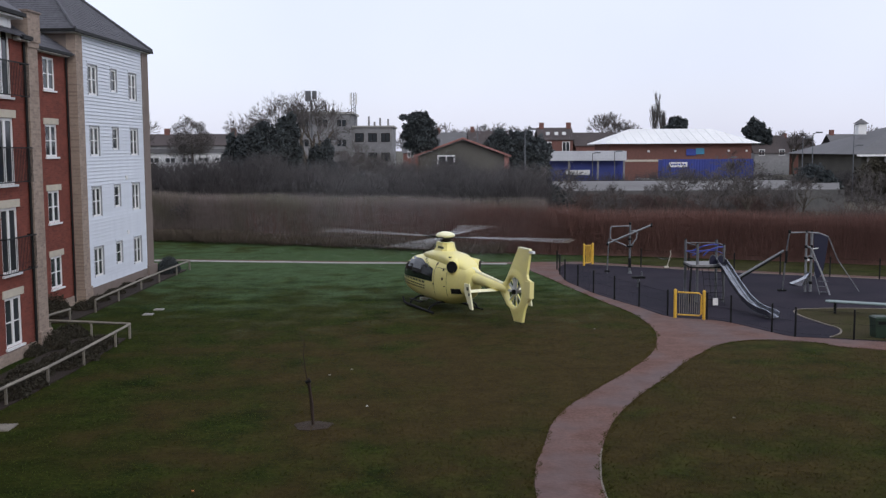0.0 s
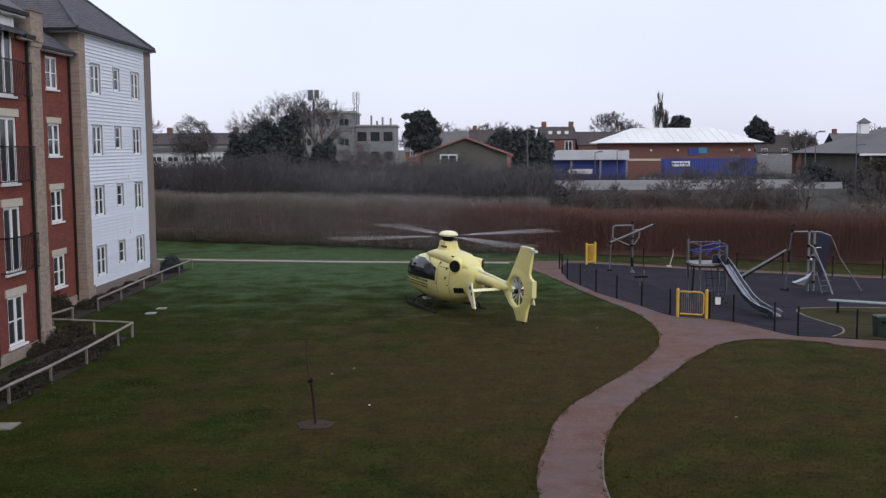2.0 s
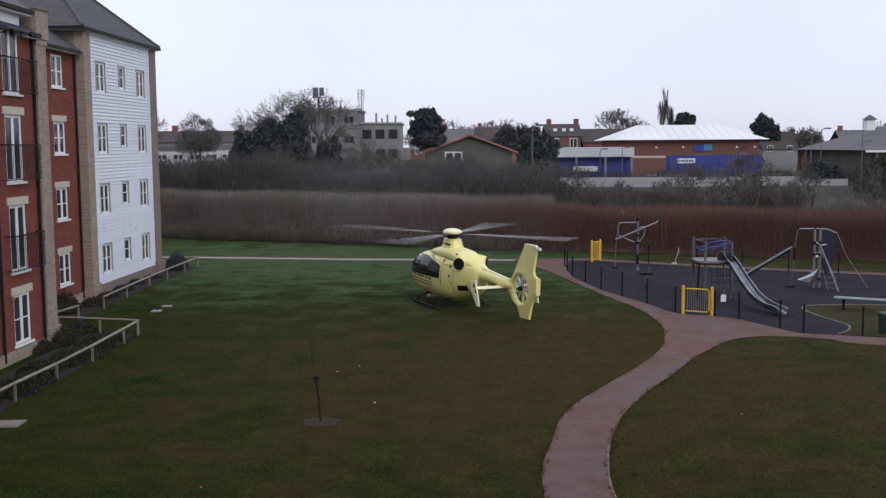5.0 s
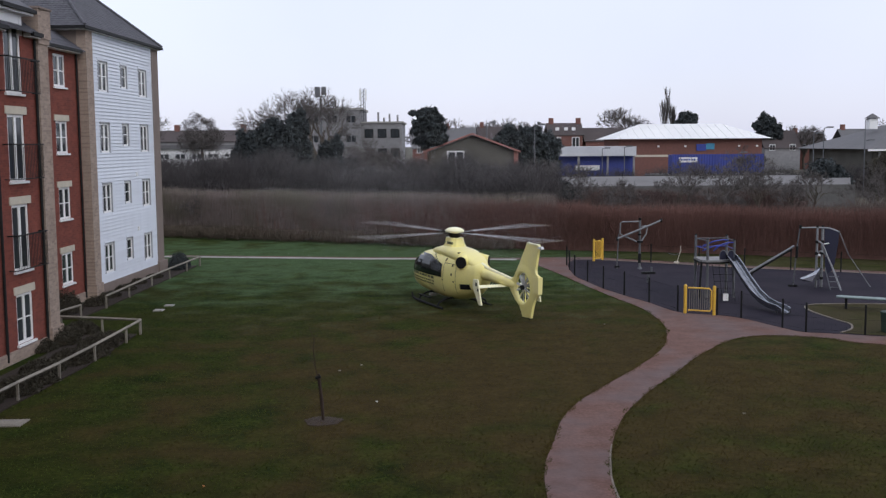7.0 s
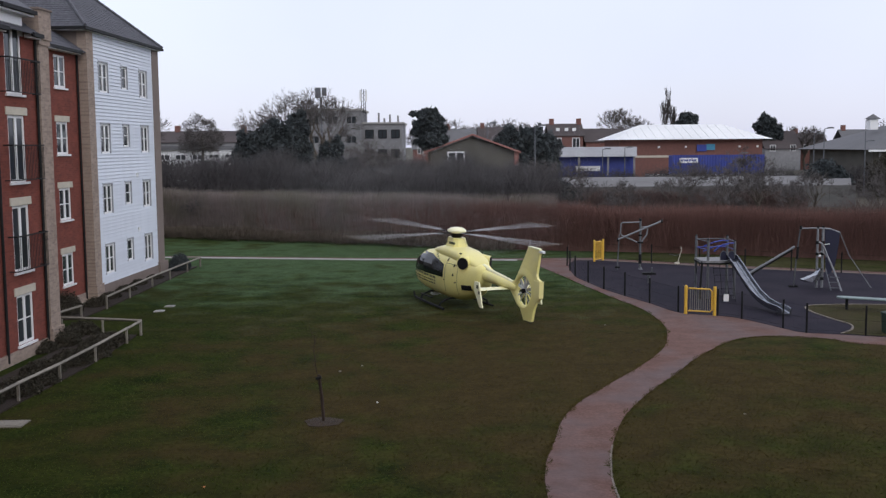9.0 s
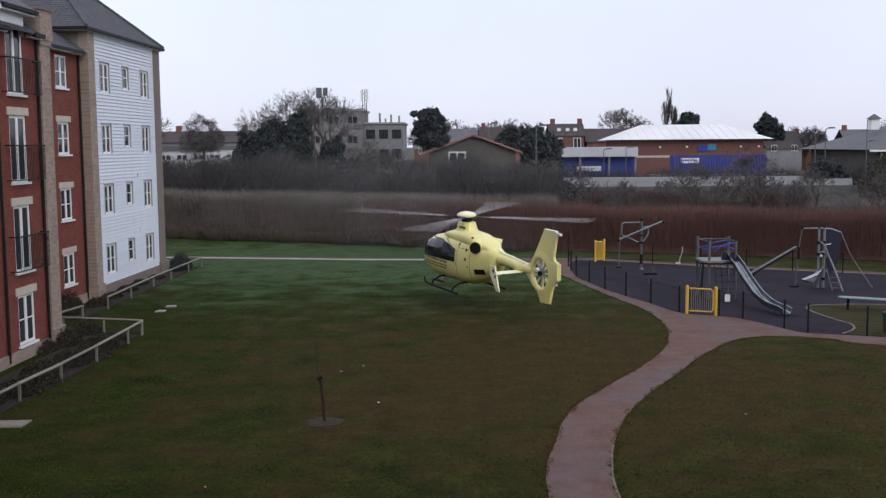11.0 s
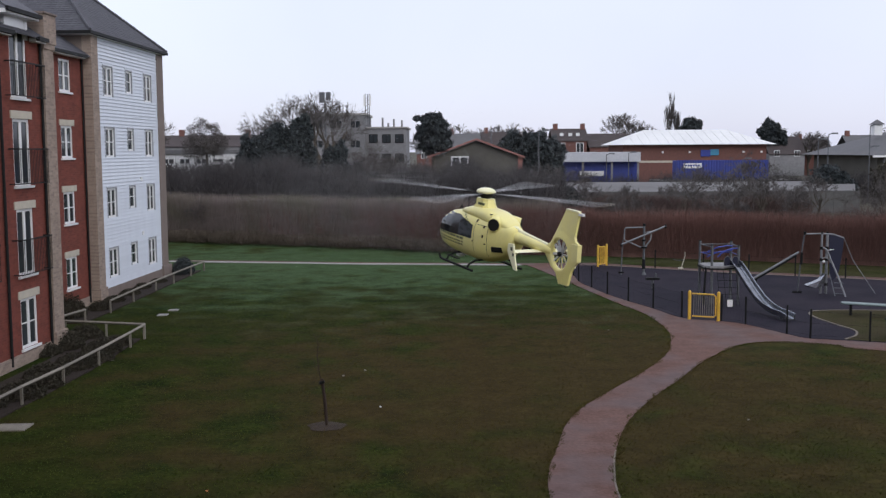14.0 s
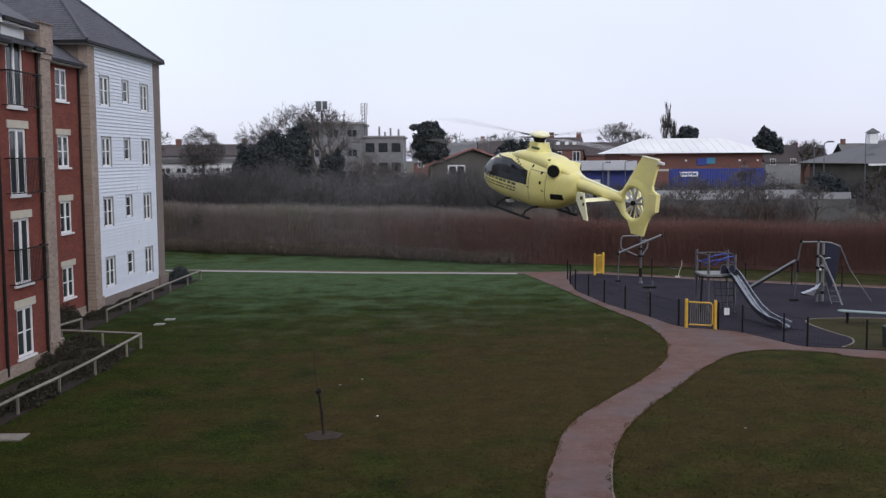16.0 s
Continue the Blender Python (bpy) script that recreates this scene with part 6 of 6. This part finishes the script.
climbing_mast()
bn = empty("bench", pose(15.2, 38.2, 0, 0, 0, -28), "long grey-green backless bench on steel legs", "bench")
bt = bmesh.new()
loft(bt, [[(x, -0.2 * w, 0.46), (x, 0.2 * w, 0.46), (x, 0.22 * w, 0.49), (x, 0.2 * w, 0.52), (x, -0.2 * w, 0.52), (x, -0.22 * w, 0.49)] for x, w in ((-0.15, 0.6), (0.0, 1), (1.2, 1), (2.5, 1))])
part("seat", bt, mat("grey_green_paint", (0.20, 0.26, 0.25), (0.15, 0.20, 0.19), 0.5), bn)
for x in (0.2, 2.2):
    part("leg", bar([(x, 0, -0.2), (x, 0, 0.48)], 0.05, 8), BLACK, bn)
bi = empty("litter_bin", pose(14.95, 33.3, 0), "dark green litter bin beside the path", "bin")
bb = bmesh.new()
loft(bb, [[(-s, -s, z), (s, -s, z), (s, s, z), (-s, s, z)] for s, z in ((0.20, 0.0), (0.22, 0.05), (0.24, 0.62), (0.26, 0.63), (0.26, 0.70), (0.2, 0.74))])
part("body", bb, mat("dark_green_paint", (0.015, 0.035, 0.02), (0.012, 0.028, 0.016), 0.5), bi)
part("slot", boxes((-0.15, 0.15, -0.262, -0.25, 0.48, 0.58)), BLACK, bi)

# ---- weatherboards, course by course, between the windows ----
def weatherboards():
    step = 0.15
    cache = {}

    def board(y, z, length, height):
        key = (round(length, 3), round(height, 3))
        if key not in cache:
            bm = bmesh.new()
            loft(bm, [[(-0.028, q, 0.0), (0.022, q, 0.0), (0.022, q, min(0.015, height * 0.5)), (0.022 - 0.034 * height / step, q, height), (-0.028, q, height)] for q in (0.0, length)])
            cache[key] = mesh_of("weatherboard", bm, BOARD)
        ob = new("weatherboard", cache[key])
        ob.parent = white_b
        ob.location = (0, y, z)

    for k in range(72):
        z = 0.5 + step * k
        top = min(z + step, 11.1)
        if top - z < 0.05:
            continue
        cuts = [(0.7, 8.35)]
        for (y0, y1, h0, h1) in white_holes:
            a0, a1, lo, hi = y0 - 0.05, y1 + 0.05, h0, h1 + 0.05
            if lo < top and hi > z:
                nxt = []
                for a, b in cuts:
                    nxt += [(a, a0), (a1, b)] if a0 > a and a1 < b else [(a, b)]
                cuts = nxt
                if lo - z > 0.02:
                    board(a0, z, a1 - a0, lo - z)
                if top - hi > 0.02:
                    board(a0, hi, a1 - a0, top - hi + 0.01)
        for a, b in cuts:
            board(a, z, b - a, top - z + 0.012)


weatherboards()


# ---- spray that the rotor drives off the wet grass ----
WATER = mat("water_spray", (0.80, 0.82, 0.86), (0.74, 0.77, 0.82), 0.3, 1, 10, 0)


def spray(x, y, z, reach, n, seed, label):
    """A drifting veil of fine droplets, thick in the middle and thin at its rim."""
    rng = np.random.default_rng(seed)
    lump = rng.normal(0, 0.62, size=(14, 3))
    c = lump[rng.integers(0, 14, n)] + rng.normal(0, 0.42, size=(n, 3))
    c *= np.array(reach)
    keep = c[:, 2] + z > 0.05
    ob = cloud_mesh("spray", c[keep], 0.0026 + 0.002 * rng.random(int(keep.sum())), WATER, seed=seed)
    ob.matrix_world = pose(x, y, z)
    return tagged(ob, label, "spray", kind="stuff")


SPRAYS = [(spray(-1.5, 57.0, 3.6, (4.2, 2.5, 2.6), 130000, 201, "pale veil of fine water spray over the hedge"), (-1.5, 57.0, 3.6), (-1.2, 0.6)),
          (spray(-7.0, 60.0, 3.0, (4.6, 2.5, 2.3), 80000, 202, "thin grey veil of blown water spray"), (-7.0, 60.0, 3.0), (-2.0, 0.2)),
          (spray(3.6, 56.0, 3.2, (2.8, 2.0, 2.0), 50000, 203, "thin grey veil of blown water spray"), (3.6, 56.0, 3.2), (0.8, 0.4))]


# ---- what moves ----
HELI_ROWS = [
    (0, 0.44, 40.39, -0.00, 115.6, 1.2, 0.8),
    (0.5, 0.45, 40.38, -0.00, 115.6, 1.2, 0.8),
    (1, 0.43, 40.36, -0.01, 115.6, 1.1, 0.8),
    (1.5, 0.44, 40.37, -0.01, 115.6, 1.1, 0.8),
    (2, 0.46, 40.36, 0.00, 115.4, 1.2, 0.9),
    (2.5, 0.44, 40.39, -0.00, 115.6, 1.2, 0.9),
    (3, 0.43, 40.39, -0.00, 115.6, 1.2, 1.0),
    (3.5, 0.42, 40.39, -0.00, 115.6, 1.2, 1.0),
    (4, 0.42, 40.39, -0.01, 115.4, 1.2, 1.0),
    (6.5, 0.41, 40.39, -0.01, 115.5, 1.2, 0.9),
    (7, 0.42, 40.41, -0.00, 115.4, 1.2, 1.0),
    (7.5, 0.42, 40.39, -0.00, 115.3, 1.1, 1.0),
    (8, 0.42, 40.40, 0.01, 115.4, 1.2, 1.1),
    (8.5, 0.42, 40.42, 0.01, 115.4, 1.3, 1.1),
    (9, 0.46, 40.39, 0.04, 115.0, 2.5, 1.0),
    (11.5, 1.02, 40.57, 0.74, 117.8, 3.2, -1.7),
    (12, 1.11, 40.52, 0.75, 118.5, 3.7, -2.4),
    (12.5, 1.11, 40.50, 0.78, 118.6, 4.3, -1.5),
    (13, 1.11, 40.25, 0.97, 117.3, 4.4, -0.1),
    (13.5, 1.15, 39.99, 1.34, 116.2, 4.5, 1.5),
    (14, 1.38, 39.85, 1.82, 116.3, 5.2, 1.4),
    (14.5, 1.76, 39.72, 2.37, 117.2, 6.6, 0.9),
    (15, 2.29, 39.69, 2.98, 118.6, 7.1, -0.5),
    (15.5, 2.90, 39.36, 3.60, 119.8, 8.5, -2.4),
    (16, 3.45, 38.57, 4.33, 120.5, 9.5, -1.6),]
BLADE_ANGLES = [(0, 47), (0.5, 51), (1, 62), (1.5, 1), (2, 6), (2.5, 9), (3, 10), (3.5, 18), (4, 21), (6.5, 65), (7, 19), (7.5, 73), (8, 17), (8.5, 74), (9, 16),
                (11.5, 49), (12, 82), (12.5, 22), (13, 75), (13.5, 4), (14, 34), (14.5, 1), (15, 62), (15.5, 51), (16, 13)]


def motions():
    walk(heli, [(t, pose(x + 0.09, y, z, 0, 0, yaw) @ pose(0, 0, 0, 0, -nose_up, 0) @ pose(0, 0, 0, lean, 0, 0)) for t, x, y, z, yaw, nose_up, lean in HELI_ROWS])
    # about 6.5 turns a second; four blades look alike after a quarter turn
    keys = [(0.0, float(BLADE_ANGLES[0][1]))]
    for t, a in BLADE_ANGLES[1:]:
        t0, a0 = keys[-1]
        want = a0 + 78.0 * FPS * (t - t0)
        keys.append((t, a + 90 * round((want - a) / 90)))
    rows, fan_rows = [], []
    for n in range(int(16 * FPS) + 1):
        t = n / FPS
        turn = float(np.interp(t, [k[0] for k in keys], [k[1] for k in keys]))
        rows.append((t, pose(0, 0, 2.88, 0, 0, turn % 360)))
        fan_rows.append((t, pose(-5.55, 0, 1.45) @ Matrix.Rotation(radians(n * 9.0 % 360), 4, "Y")))
    for veil, (x, y, z), (drift, rise) in SPRAYS:
        walk(veil, [(t, pose(x + drift * (t / 16 - 0.5), y, z + rise * (t / 16 - 0.5), 0, 0, 4 * math.sin(t * 0.5))) for t in (0, 2, 4, 6, 8, 10, 12, 14, 16)])
    walk(main_rotor, rows)
    walk(tail_rotor, fan_rows)


motions()
